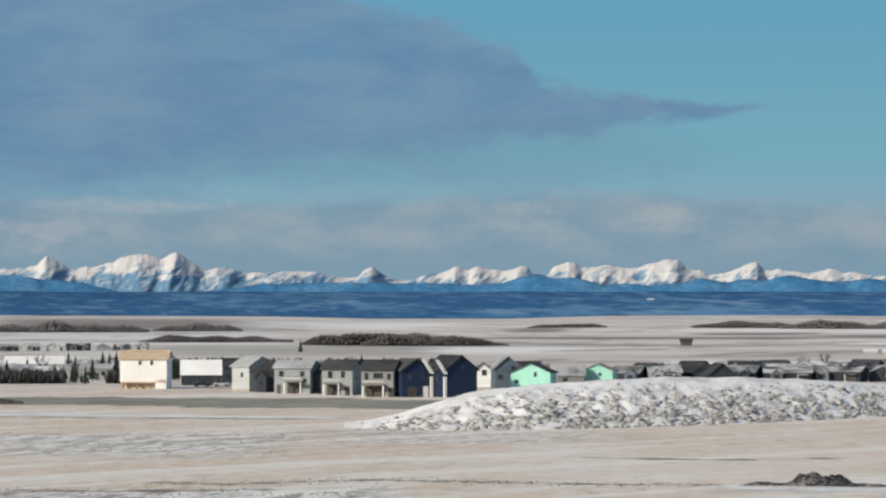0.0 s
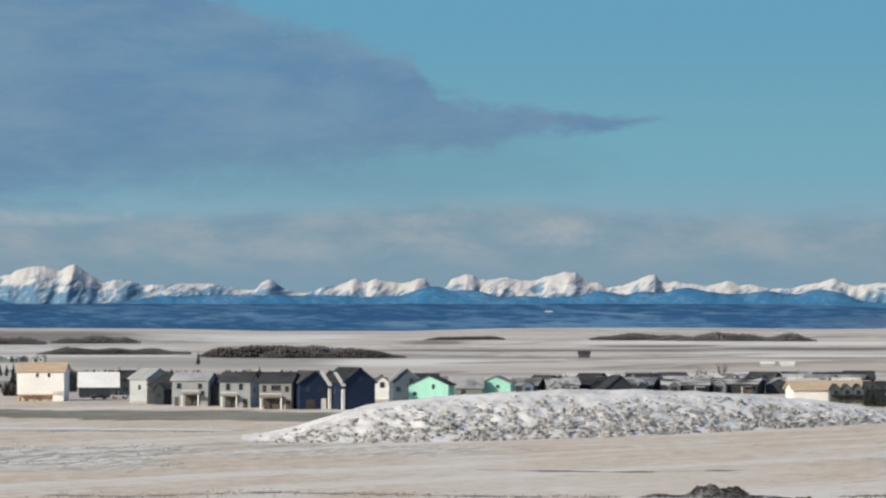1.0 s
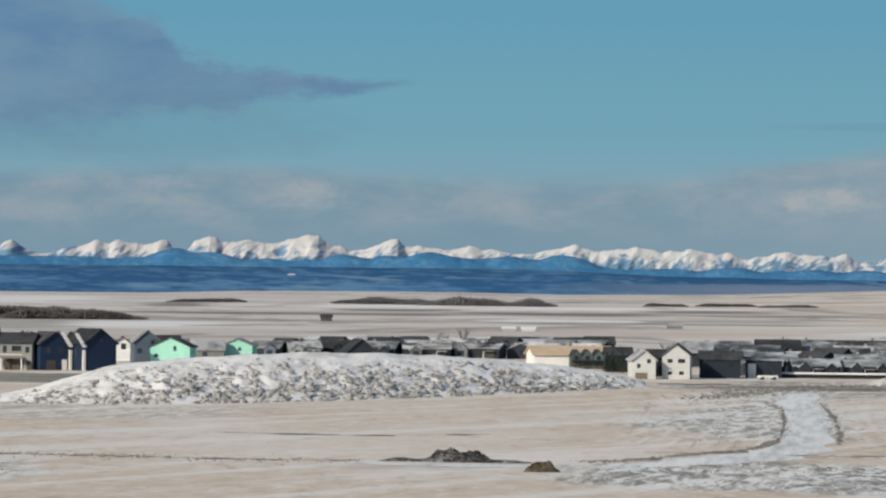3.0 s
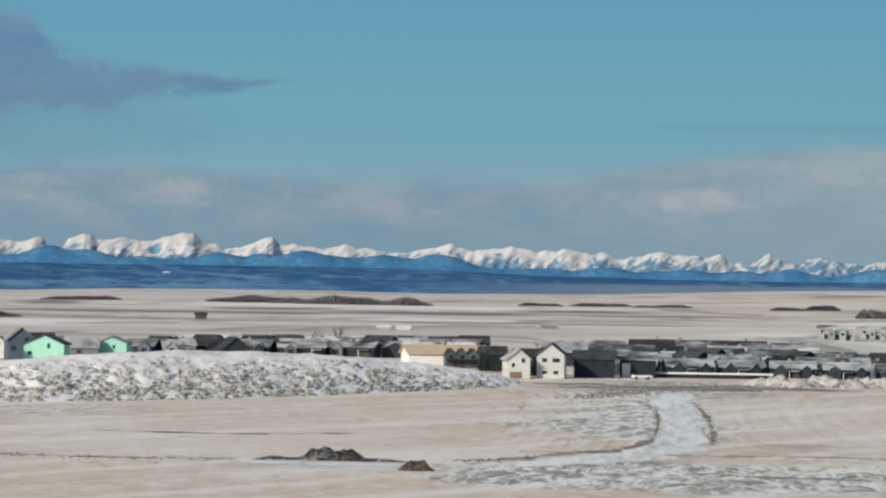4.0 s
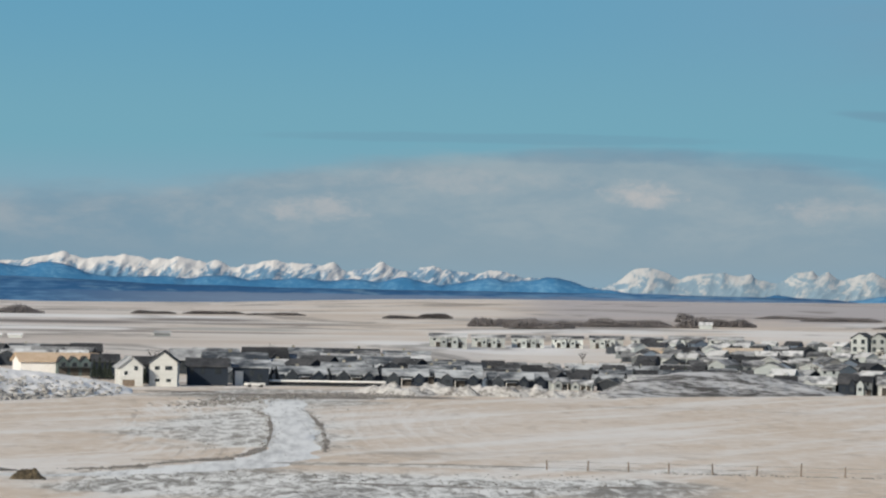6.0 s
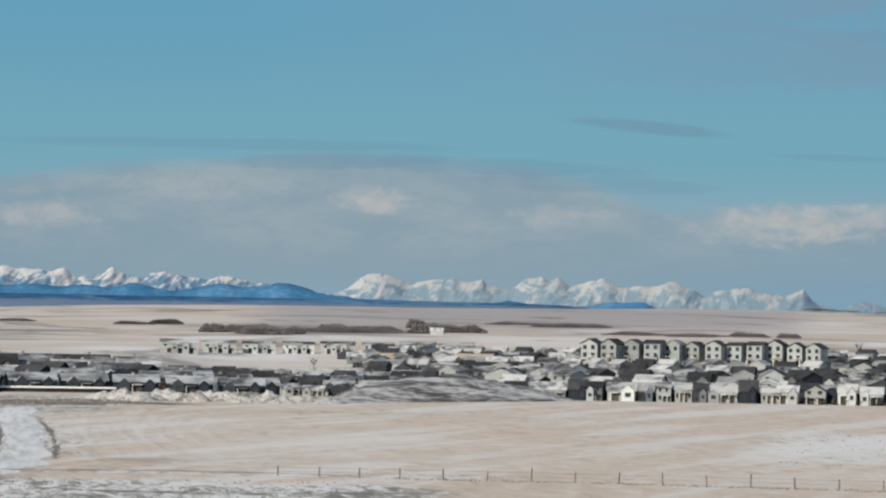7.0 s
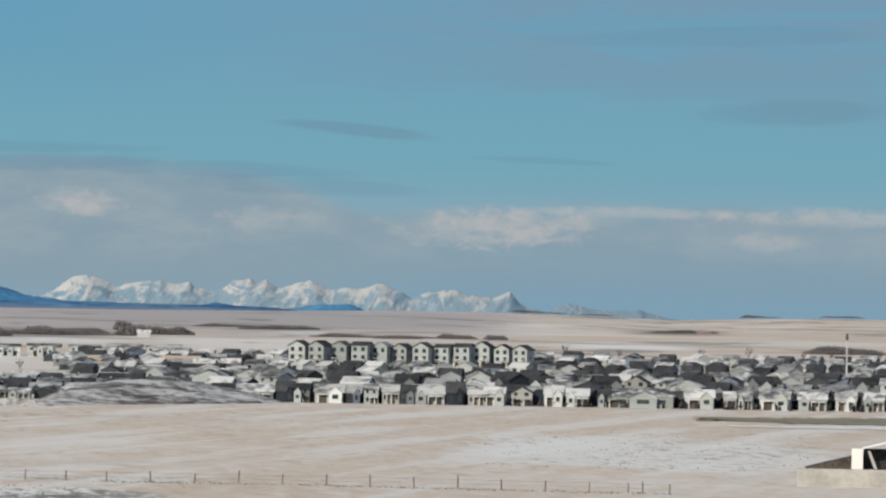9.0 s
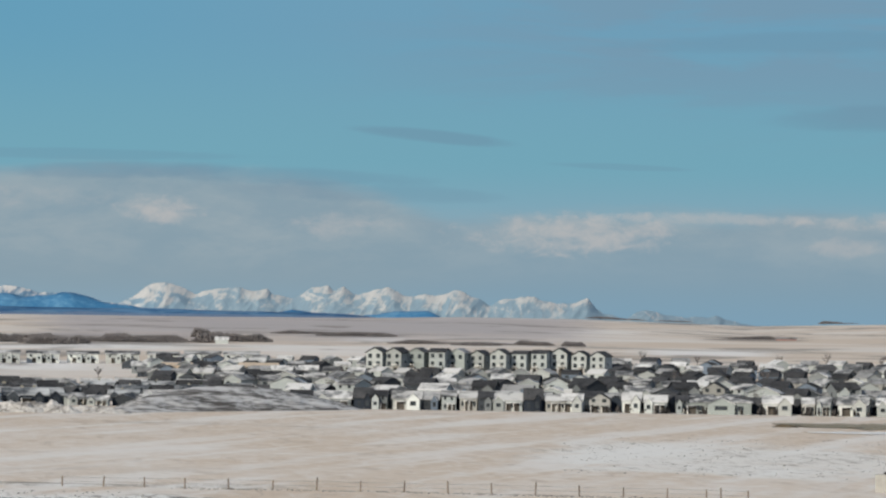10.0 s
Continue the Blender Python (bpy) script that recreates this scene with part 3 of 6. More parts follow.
def rock_snow(t, pos, col):
    """Snow high up and in slanting gullies, rock and forest in haze blue between; thinner snow and paler, hazier
    colours further north.
    """
    m = lambda *a, **k: math_node(t, *a, **k)
    sep = t.nodes.new("ShaderNodeSeparateXYZ")
    t.links.new(pos, sep.inputs[0])
    x, y, z = sep.outputs
    com = t.nodes.new("ShaderNodeCombineXYZ")
    t.links.new(m("SUBTRACT", x, m("MULTIPLY", z, 0.9)), com.inputs[0])
    t.links.new(m("ADD", z, m("MULTIPLY", x, 0.25)), com.inputs[2])
    slant = com.outputs[0]
    n = noise_node(t, scaled(t, slant, 0.045, 1.0, 0.045), 1.0, 6, 0.62, 1.1)
    streak = noise_node(t, scaled(t, slant, 0.17, 1.0, 0.05), 1.0, 5, 0.65, 0.6)
    s = m("ADD", m("MULTIPLY", n, 0.66), m("MULTIPLY", streak, 0.34))
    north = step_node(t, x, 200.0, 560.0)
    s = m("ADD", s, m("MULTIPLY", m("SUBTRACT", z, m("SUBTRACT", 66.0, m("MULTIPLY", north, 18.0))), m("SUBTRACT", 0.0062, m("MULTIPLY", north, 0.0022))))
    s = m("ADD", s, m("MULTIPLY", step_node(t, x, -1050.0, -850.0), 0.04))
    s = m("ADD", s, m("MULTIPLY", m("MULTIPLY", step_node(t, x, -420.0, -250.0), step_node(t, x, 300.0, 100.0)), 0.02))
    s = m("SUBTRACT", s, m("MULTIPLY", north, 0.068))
    # haze in the colours: blue rock, and north of it paler rock and greyer snow
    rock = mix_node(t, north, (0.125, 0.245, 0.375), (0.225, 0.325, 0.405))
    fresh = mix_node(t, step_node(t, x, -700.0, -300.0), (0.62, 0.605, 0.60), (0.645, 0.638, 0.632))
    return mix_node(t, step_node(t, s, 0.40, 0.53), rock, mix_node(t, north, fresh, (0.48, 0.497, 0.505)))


M_MOUNTAIN = material("snow_and_haze_blue_rock", (0.3, 0.4, 0.5), (0.8, 0.8, 0.8), 0.9, 0.05, extra=rock_snow)
far_ridge("wooded_hills", "dark wooded hills beyond the plain, coloured haze blue", [], ([-20, -4, -2, 0, 4, 6.3, 7.2, 8.1, 8.6, 10], [.24, .235, .16, .12, .12, .103, .094, .074, .02, -.3]), 4460, 70, M_HILL, -21, 14, 1.1, 0.022)
FOOT_A = [
    (-17.66, 0.504, 0.67), (-16.84, 0.488, 0.58), (-16.09, 0.406, 0.42), (-13.03, 0.341, 0.5), (-12.36, 0.375, 0.67),
    (-11.62, 0.375, 0.75), (-10.87, 0.375, 0.67), (-9.53, 0.358, 0.42), (-9.13, 0.508, 0.27), (-8.62, 0.441, 0.42),
    (-7.87, 0.358, 0.5), (-7.12, 0.349, 0.5), (-6.67, 0.424, 0.37), (-5.96, 0.423, 0.46), (-5.38, 0.47, 0.5),
    (-4.89, 0.40, 0.5), (-4.23, 0.43, 0.42),
]
FOOT_B = [
    (-5.35, 0.41, 0.57), (-4.76, 0.349, 0.57), (-3.93, 0.388, 0.48), (-3.44, 0.463, 0.38), (-3.02, 0.295, 0.48),
    (-2.43, 0.221, 0.57), (-1.85, 0.27, 0.38), (-0.94, 0.285, 0.45), (-0.22, 0.235, 0.42), (0.27, 0.27, 0.42),
    (1.02, 0.275, 0.42), (1.76, 0.286, 0.37), (2.43, 0.205, 0.42), (2.99, 0.323, 0.37), (3.46, 0.273, 0.33),
    (3.96, 0.347, 0.35), (4.42, 0.189, 0.42), (7.25, 0.127, 0.25), (8.83, 0.145, 0.33), (9.16, 0.125, 0.33),
]
far_ridge("blue_foothills", "forested foothills below the snowy mountains, coloured haze blue", FOOT_A + FOOT_B, ([-20, -14, -13, -9, -8, -4, 0, 4, 8, 10], [.20, .20, .27, .27, .21, .20, .145, .11, .04, -.2]), 4540, 60, M_FOOT, -21, 13, 3.4, 0.045)
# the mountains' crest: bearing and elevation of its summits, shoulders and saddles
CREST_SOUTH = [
    (-17.49, 0.554), (-17.00, 0.563), (-16.63, 0.580), (-16.46, 0.629), (-16.33, 0.770), (-16.18, 0.688), (-15.97, 0.564), (-15.76, 0.589),
    (-15.35, 0.655), (-15.23, 0.739), (-15.06, 0.780), (-14.81, 0.781), (-14.63, 0.723), (-14.52, 0.772), (-14.42, 0.822), (-14.28, 0.723),
    (-14.11, 0.623), (-13.98, 0.532), (-13.82, 0.599), (-13.69, 0.590), (-13.40, 0.507), (-12.95, 0.532), (-12.53, 0.541), (-12.24, 0.508),
    (-11.87, 0.433), (-11.74, 0.466), (-11.66, 0.558), (-11.55, 0.599), (-11.45, 0.541), (-11.32, 0.458), (-11.12, 0.408), (-10.87, 0.416),
    (-10.74, 0.516), (-10.57, 0.500),
]
CREST_DIVIDE = [
    (-10.32, 0.608), (-10.12, 0.541), (-9.99, 0.625), (-9.78, 0.558), (-9.62, 0.525), (-9.49, 0.558), (-9.37, 0.624), (-9.24, 0.599),
    (-9.19, 0.508), (-8.97, 0.474), (-8.87, 0.608), (-8.70, 0.666), (-8.54, 0.657), (-8.45, 0.583), (-8.08, 0.632), (-7.87, 0.599),
    (-7.62, 0.574), (-7.50, 0.640), (-7.33, 0.665), (-7.17, 0.707), (-7.04, 0.698), (-6.92, 0.598), (-6.83, 0.540), (-6.71, 0.557),
    (-6.58, 0.482), (-6.29, 0.523), (-6.05, 0.623), (-5.88, 0.689), (-5.78, 0.548), (-5.55, 0.564), (-5.22, 0.506), (-4.97, 0.539),
    (-4.76, 0.580), (-4.64, 0.505),
]
CREST_MIDDLE = [
    (-4.45, 0.530), (-4.24, 0.475), (-4.07, 0.452), (-3.82, 0.481), (-3.66, 0.533), (-3.45, 0.553), (-3.28, 0.614), (-3.16, 0.565),
    (-2.91, 0.502), (-2.78, 0.538), (-2.49, 0.550), (-2.37, 0.585), (-2.16, 0.538), (-1.99, 0.491), (-1.87, 0.543), (-1.70, 0.503),
    (-1.58, 0.572), (-1.41, 0.516), (-1.16, 0.470), (-1.03, 0.521), (-0.91, 0.473), (-0.82, 0.408), (-0.45, 0.455), (-0.33, 0.515),
    (-0.12, 0.543), (0.00, 0.486), (0.54, 0.469), (0.71, 0.513), (0.83, 0.415), (0.92, 0.366), (1.08, 0.419), (1.29, 0.438),
    (1.37, 0.522), (1.43, 0.548), (1.50, 0.483), (1.74, 0.395), (1.87, 0.388), (1.99, 0.440), (2.16, 0.475), (2.32, 0.428),
    (2.57, 0.406),
]
CREST_NORTH = [
    (2.81, 0.362), (2.98, 0.432), (3.23, 0.411), (3.48, 0.340), (3.98, 0.299), (4.48, 0.190), (4.67, 0.185), (4.85, 0.255),
    (4.98, 0.365), (5.10, 0.459), (5.39, 0.505), (5.56, 0.458), (5.81, 0.312), (5.93, 0.381), (6.14, 0.409), (6.43, 0.447),
    (6.64, 0.401), (6.85, 0.438), (6.93, 0.356), (7.22, 0.302), (7.39, 0.363), (7.51, 0.448), (7.76, 0.494), (7.84, 0.412),
    (7.97, 0.497), (8.18, 0.351), (8.34, 0.395), (8.63, 0.483), (8.88, 0.362),
]
CREST_END = [
    (9.05, 0.350), (9.22, 0.394), (9.43, 0.365), (9.60, 0.451), (9.72, 0.444), (9.80, 0.371), (9.97, 0.332), (10.14, 0.227),
    (10.26, 0.295), (10.39, 0.339), (10.64, 0.360), (10.80, 0.371), (10.91, 0.306), (11.14, 0.285), (11.39, 0.289), (11.58, 0.358),
    (11.68, 0.235), (11.81, 0.129), (11.97, 0.090), (12.18, 0.077), (12.30, 0.179), (12.47, 0.198), (12.76, 0.120), (13.30, 0.096),
    (13.47, 0.140), (13.60, 0.075), (13.76, 0.037), (14.05, -0.009), (14.55, -0.033),
]
CREST = np.array(CREST_SOUTH + CREST_DIVIDE + CREST_MIDDLE + CREST_NORTH + CREST_END)
C_AZ, C_EL = CREST[:, 0], CREST[:, 1]
SUMMITS = [i for i in range(1, len(CREST) - 1) if C_EL[i] >= C_EL[i - 1] and C_EL[i] > C_EL[i + 1]]
FINE_AZ = np.arange(C_AZ[0] - 2, C_AZ[-1] + 2, 0.01)
FINE_EL = np.interp(FINE_AZ, C_AZ, C_EL)
WIDTHS = (0.02, 0.06, 0.14, 0.26, 0.42)


def spread(width):
    k = np.arange(-int(width * 250), int(width * 250) + 1) * 0.01
    w = np.exp(-0.5 * (k / width) ** 2)
    return np.convolve(np.pad(FINE_EL, len(k) // 2, "edge"), w / w.sum(), "valid")


FLANKS = [spread(w) for w in WIDTHS]


def flank(az, d):
    """Elevation of the crest at a bearing, smoothed the more the further down the slope."""
    f = min(3.999, 6.0 * d)
    i = int(f)
    lo, hi = [float(np.interp(az, FINE_AZ, FLANKS[k])) for k in (i, i + 1)]
    return lo + (hi - lo) * (f - i)


def mountain(a0, a1):
    """One mountain: its share of the range, from saddle to saddle, with slanting spurs."""
    cols = max(12, int((a1 - a0) / 0.014))
    az = np.linspace(a0, a1, cols)
    ds = np.concatenate([[-0.06, -0.006], np.linspace(0, 1, 44)])
    pts = np.zeros((len(ds), cols, 3))
    for c, a in enumerate(az):
        rel = 1.0 - 0.45 * float(smooth(a, 2.0, 6.0))
        lean = 0.85 - 0.5 * float(smooth(a, -8.0, -4.0)) - 0.2 * float(smooth(a, 2.0, 6.0))
        for j, d in enumerate(ds):
            # spurs run out below the summits, hollows lie below the saddles
            out = flank(a + 0.25 * d, 0.1 + 0.25 * d) - flank(a + 0.25 * d, 0.62)
            r = 4900 - 135 * d - min(1.0, max(0.0, d) * 6) * (1 - 0.6 * max(0.0, d)) * lean * (215 * out + 22 * (0.5 - abs(noise.noise(Vector(((a + 0.5 * d) * 3.4, d * 1.1, 5))))))
            fine = 0.022 * fbm(a * 6.0, 1.0, 1.0, 6) * math.exp(-9 * max(0.0, d))
            if d < 0:
                el = flank(a, 0.0) + fine - (0.25 if d < -0.01 else 0.0)
            else:
                bend = a + 0.45 * d
                s = flank(a + 0.18 * d, d) + fine
                spur = noise.noise(Vector((bend * 3.0, d * 1.2, 2))) * 0.06 + (0.5 - abs(noise.noise(Vector((bend * 6.5, d * 2.6, 8))))) * 0.095 + 0.03 * fbm(bend * 9, d * 7, 1.0, 4)
                el = -0.3 + (s + 0.3) * (1 - 0.93 * d) + spur * rel * min(1.0, d * 4) * (1 - 0.5 * d)
            pts[j, c] = (r * math.sin(radians(a)), r * math.cos(radians(a)), EYE + r * math.tan(radians(el)))
    return tagged(new("mountain", grid_mesh("mountain", pts, M_MOUNTAIN)), "snow-covered mountain with rock faces coloured haze blue", "mountain", "mountain range")


SADDLES = [C_AZ[0]] + [float(C_AZ[i + int(np.argmin(C_EL[i:k + 1]))]) for i, k in zip(SUMMITS, SUMMITS[1:])] + [C_AZ[-1]]
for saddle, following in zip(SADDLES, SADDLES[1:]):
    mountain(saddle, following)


# ---- mesh helpers ----
def part(name, bm, mat, parent, label=""):
    me = bpy.data.meshes.new(name)
    bm.to_mesh(me)
    bm.free()
    me.materials.append(mat)
    ob = new(name, me)
    ob.parent = parent
    if label:
        tagged(ob, label)
    return ob


def add_box(bm, x0, x1, y0, y1, z0, z1):
    v = [bm.verts.new((x, y, z)) for z in (z0, z1) for y in (y0, y1) for x in (x0, x1)]
    for f in ((0, 2, 3, 1), (4, 5, 7, 6), (0, 1, 5, 4), (2, 6, 7, 3), (0, 4, 6, 2), (1, 3, 7, 5)):
        bm.faces.new([v[i] for i in f])


def box(x0, x1, y0, y1, z0, z1, bevel=0.0):
    bm = bmesh.new()
    add_box(bm, x0, x1, y0, y1, z0, z1)
    if bevel:
        bmesh.ops.bevel(bm, geom=bm.edges[:], offset=bevel, segments=1, affect="EDGES")
    return bm


def slab(bm, quad, thick):
    """A roof slope: four corners, given thickness upward."""
    lo = [bm.verts.new(p) for p in quad]
    hi = [bm.verts.new((p[0], p[1], p[2] + thick)) for p in quad]
    bm.faces.new(lo[::-1])
    bm.faces.new(hi)
    for i in range(4):
        j = (i + 1) % 4
        bm.faces.new((lo[i], lo[j], hi[j], hi[i]))


def gable_body(w, d, eave, rise, along):
    """Walls with gable ends; along 'x': eaves to the front, 'y': a gable to the front."""
    bm = bmesh.new()
    a, b = w / 2, d / 2
    lo = [bm.verts.new(p) for p in ((-a, -b, -0.6), (a, -b, -0.6), (a, b, -0.6), (-a, b, -0.6))]
    hi = [bm.verts.new(p) for p in ((-a, -b, eave), (a, -b, eave), (a, b, eave), (-a, b, eave))]
    bm.faces.new(lo[::-1])
    if along == "y":
        p, q = bm.verts.new((0, -b, eave + rise)), bm.verts.new((0, b, eave + rise))
        bm.faces.new((lo[0], lo[1], hi[1], p, hi[0]))
        bm.faces.new((lo[2], lo[3], hi[3], q, hi[2]))
        bm.faces.new((lo[1], lo[2], hi[2], hi[1]))
        bm.faces.new((lo[3], lo[0], hi[0], hi[3]))
        bm.faces.new((hi[0], p, q, hi[3]))
        bm.faces.new((p, hi[1], hi[2], q))
    else:
        p, q = bm.verts.new((-a, 0, eave + rise)), bm.verts.new((a, 0, eave + rise))
        bm.faces.new((lo[0], lo[1], hi[1], hi[0]))
        bm.faces.new((lo[2], lo[3], hi[3], hi[2]))
        bm.faces.new((lo[1], lo[2], hi[2], q, hi[1]))
        bm.faces.new((lo[3], lo[0], hi[0], p, hi[3]))
        bm.faces.new((hi[0], hi[1], q, p))
        bm.faces.new((p, q, hi[2], hi[3]))
    return bm


def gable_roof(w, d, eave, rise, along, over=0.45, thick=0.24):
    bm = bmesh.new()
    a, b = w / 2, d / 2
    if along == "y":
        k = rise / a
        e = eave - k * over + 0.03
        for s in (-1, 1):
            q = [(s * (a + over), -b - over, e), (0, -b - over, eave + rise + 0.03), (0, b + over, eave + rise + 0.03), (s * (a + over), b + over, e)]
            slab(bm, q if s < 0 else q[::-1], thick)
    else:
        k = rise / b
        e = eave - k * over + 0.03
        for s in (-1, 1):
            q = [(-a - over, s * (b + over), e), (a + over, s * (b + over), e), (a + over, 0, eave + rise + 0.03), (-a - over, 0, eave + rise + 0.03)]
            slab(bm, q if s < 0 else q[::-1], thick)
    return bm


def hip_roof(w, d, eave, rise, over=0.5, thick=0.22):
    bm = bmesh.new()
    a, b = w / 2 + over, d / 2 + over
    k = min(a, b) * 0.98
    ridge = [(-(a - k), 0, eave + rise), (a - k, 0, eave + rise)] if a >= b else [(0, -(b - k), eave + rise), (0, b - k, eave + rise)]
    lo = [bm.verts.new(p) for p in ((-a, -b, eave), (a, -b, eave), (a, b, eave), (-a, b, eave))]
    up = [bm.verts.new((v.co.x, v.co.y, eave + thick)) for v in lo]
    p, q = bm.verts.new(ridge[0]), bm.verts.new(ridge[1])
    bm.faces.new(lo[::-1])
    for i in range(4):
        j = (i + 1) % 4
        bm.faces.new((lo[i], lo[j], up[j], up[i]))
    if a >= b:
        bm.faces.new((up[0], up[1], q, p)), bm.faces.new((up[1], up[2], q)), bm.faces.new((up[2], up[3], p, q)), bm.faces.new((up[3], up[0], p))
    else:
        bm.faces.new((up[0], up[1], p)), bm.faces.new((up[1], up[2], q, p)), bm.faces.new((up[2], up[3], q)), bm.faces.new((up[3], up[0], p, q))
    return bm


def window_at(parent, x, z, w, h, face, side="front", trim=None):
    """A window with a proud frame and a dark pane; face: the wall's distance from the middle."""
    def turned(bm):
        turn = {"front": 0, "left": -90, "right": 90, "back": 180}[side]
        bmesh.ops.transform(bm, matrix=Matrix.Rotation(radians(turn), 4, "Z"), verts=bm.verts)
        return bm
    bm = bmesh.new()
    t = 0.12
    y0, y1 = -face - 0.07, -face + 0.02
    add_box(bm, x - w / 2 - t, x - w / 2, y0, y1, z - t, z + h + t)
    add_box(bm, x + w / 2, x + w / 2 + t, y0, y1, z - t, z + h + t)
    add_box(bm, x - w / 2, x + w / 2, y0, y1, z - t, z)
    add_box(bm, x - w / 2, x + w / 2, y0, y1, z + h, z + h + t)
    frame_ob = part("window", turned(bm), trim or M_TRIM, parent)
    part("pane", turned(box(x - w / 2, x + w / 2, -face - 0.02, -face + 0.02, z, z + h)), M_GLASS, frame_ob)
    return frame_ob


def house(label, w, d, eave, rise, wall, roof, along="x", windows=(), doors=(), chimney=None, hip=False, base=None, group="", side_windows=True, bays=(), porch=(), trim=None, decks=(), kind_name="house"):
    """A house at the origin, its front to -y. windows: x, z, w, h on the front; doors: x, w, h, material."""
    root = tagged(new(kind_name), label, kind_name, group)
    trim = trim or wall
    part("wall", gable_body(w, d, eave, 0.02 if hip else rise, along), wall, root)
    part("roof", hip_roof(w, d, eave, rise) if hip else gable_roof(w, d, eave, rise, along), roof, root)
    if base:
        part("foundation", box(-w / 2 - 0.05, w / 2 + 0.05, -d / 2 - 0.05, d / 2 + 0.05, -0.6, base), M_CONCRETE, root)
    for x, z, ww, hh in windows:
        window_at(root, x, z, ww, hh, d / 2, trim=trim)
    for x, ww, hh, mt in doors:
        part("garage_door" if ww > 1.6 else "door", box(x - ww / 2, x + ww / 2, -d / 2 - 0.06, -d / 2 + 0.02, 0, hh), mt, root)
    if side_windows:
        window_at(root, 0.6, eave * 0.55, 1.1, 1.2, w / 2, "left", trim)
        window_at(root, -0.6, eave * 0.55, 1.1, 1.2, w / 2, "right", trim)
    for x, bw, be, br, mt in bays:
        bm = gable_body(bw, 2.4, be, br, "y")
        bmesh.ops.translate(bm, vec=(x, -d / 2 - 1.0, 0), verts=bm.verts)
        bay = part("gable_bay", bm, mt, root)
        bm = gable_roof(bw, 2.4, be, br, "y", 0.3, 0.2)
        bmesh.ops.translate(bm, vec=(x, -d / 2 - 1.0, 0), verts=bm.verts)
        part("bay_roof", bm, roof, bay)
        window_at(root, x, be * 0.45, bw * 0.45, 1.1, d / 2 + 2.2, trim=trim)
    for x, pw, ph in porch:
        # flat dark sheet on the wall in place of the porch's inner shade
        part("porch_opening", box(x - pw / 2, x + pw / 2, -d / 2 - 0.08, -d / 2 + 0.02, 0, ph), M_DARKDOOR_SHADE, root, "dark panel for the shade inside a covered porch")
        part("porch_roof", box(x - pw / 2 - 0.2, x + pw / 2 + 0.2, -d / 2 - 1.6, -d / 2, ph, ph + 0.25), roof, root)
        part("porch_post", box(x - pw / 2 - 0.1, x - pw / 2 + 0.1, -d / 2 - 1.5, -d / 2 - 1.3, -0.3, ph), M_TRIM, root)
    for x, dw, dz in decks:
        y0 = -d / 2 - 2.6
        part("deck", box(x - dw / 2, x + dw / 2, y0, -d / 2, dz, dz + 0.22), M_POST, root, "raised wooden deck")
        for k in (-1, 1):
            part("deck_post", box(x + k * (dw / 2 - 0.15) - 0.14, x + k * (dw / 2 - 0.15) + 0.14, y0 + 0.05, y0 + 0.33, -0.4, dz), M_TRIM, root)
        part("deck_rail", box(x - dw / 2, x + dw / 2, y0, y0 + 0.08, dz + 0.85, dz + 1.0), M_TRIM, root)
        # flat dark sheet in place of the shade under the deck
        part("recess", box(x - dw / 2 + 0.3, x + dw / 2 - 0.3, -d / 2 - 0.07, -d / 2 + 0.02, 0, dz - 0.2), M_DARKDOOR_SHADE, root, "dark panel for the shaded space under a deck")
    if chimney:
        part("chimney", box(chimney - 0.4, chimney + 0.4, 0.5, 1.3, eave, eave + rise + 0.9), M_GREYROAD, root)
    return root


def put(ob, az, r, turn=0.0):
    ob.matrix_world = stand(az, r, turn)
    return ob


# ---- earth mounds, road, foreground ----
def mound(label, az0, az1, toe, depth, height, mat, power, rough, lumps):
    """A long spoil heap between two bearings; toe(az): the range of its near foot, depth: front to back."""
    az, s = np.linspace(az0, az1, 240), np.linspace(0, 1, 64)
    pts = np.zeros((64, 240, 3))
    for i, a in enumerate(az):
        k = (a - az0) / (az1 - az0)
        h = height * max(0.0, math.sin(math.pi * k)) ** power * (0.25 + 0.75 * float(smooth(k, 0, 0.2)))
        d = depth * (0.35 + 0.65 * math.sin(math.pi * min(0.97, max(0.03, k))) ** 0.7)
        for j, b in enumerate(s):
            cross = math.sin(min(1.0, b / 0.55) * math.pi / 2) ** 1.15 if b < 0.55 else math.cos((b - 0.55) / 0.45 * math.pi / 2)
            r = toe(a) + d * b
            x, y = r * math.sin(radians(a)), r * math.cos(radians(a))
            n = (fbm(x, y, 0.10, 5) * rough + fbm(x, y, 0.42, 4) * lumps * (1 - 0.8 * float(smooth(b, 0.3, 0.5)))) * min(1, cross * 4) * min(1, h)
            pts[j, i] = (x, y, float(ground_z(x, y)) - 0.12 + h * cross + n)
    return tagged(new("earth_mound", grid_mesh("earth_mound", pts[:, ::-1], mat)), label, "earth mound") and pts


berm_pts = mound("long snow-dusted earth mound with weeds on its slope", -12.0, -2.2, lambda a: 632 + 1.9 * (a + 10.8) ** 2, 130, 7.0, M_MOUND, 0.62, 0.35, 0.5)
mound("grey earth stockpile streaked with snow", 4.3, 8.3, lambda a: 800 + 15 * (a - 4.4), 60, 4.9, M_PILE, 0.9, 0.5, 0.15)


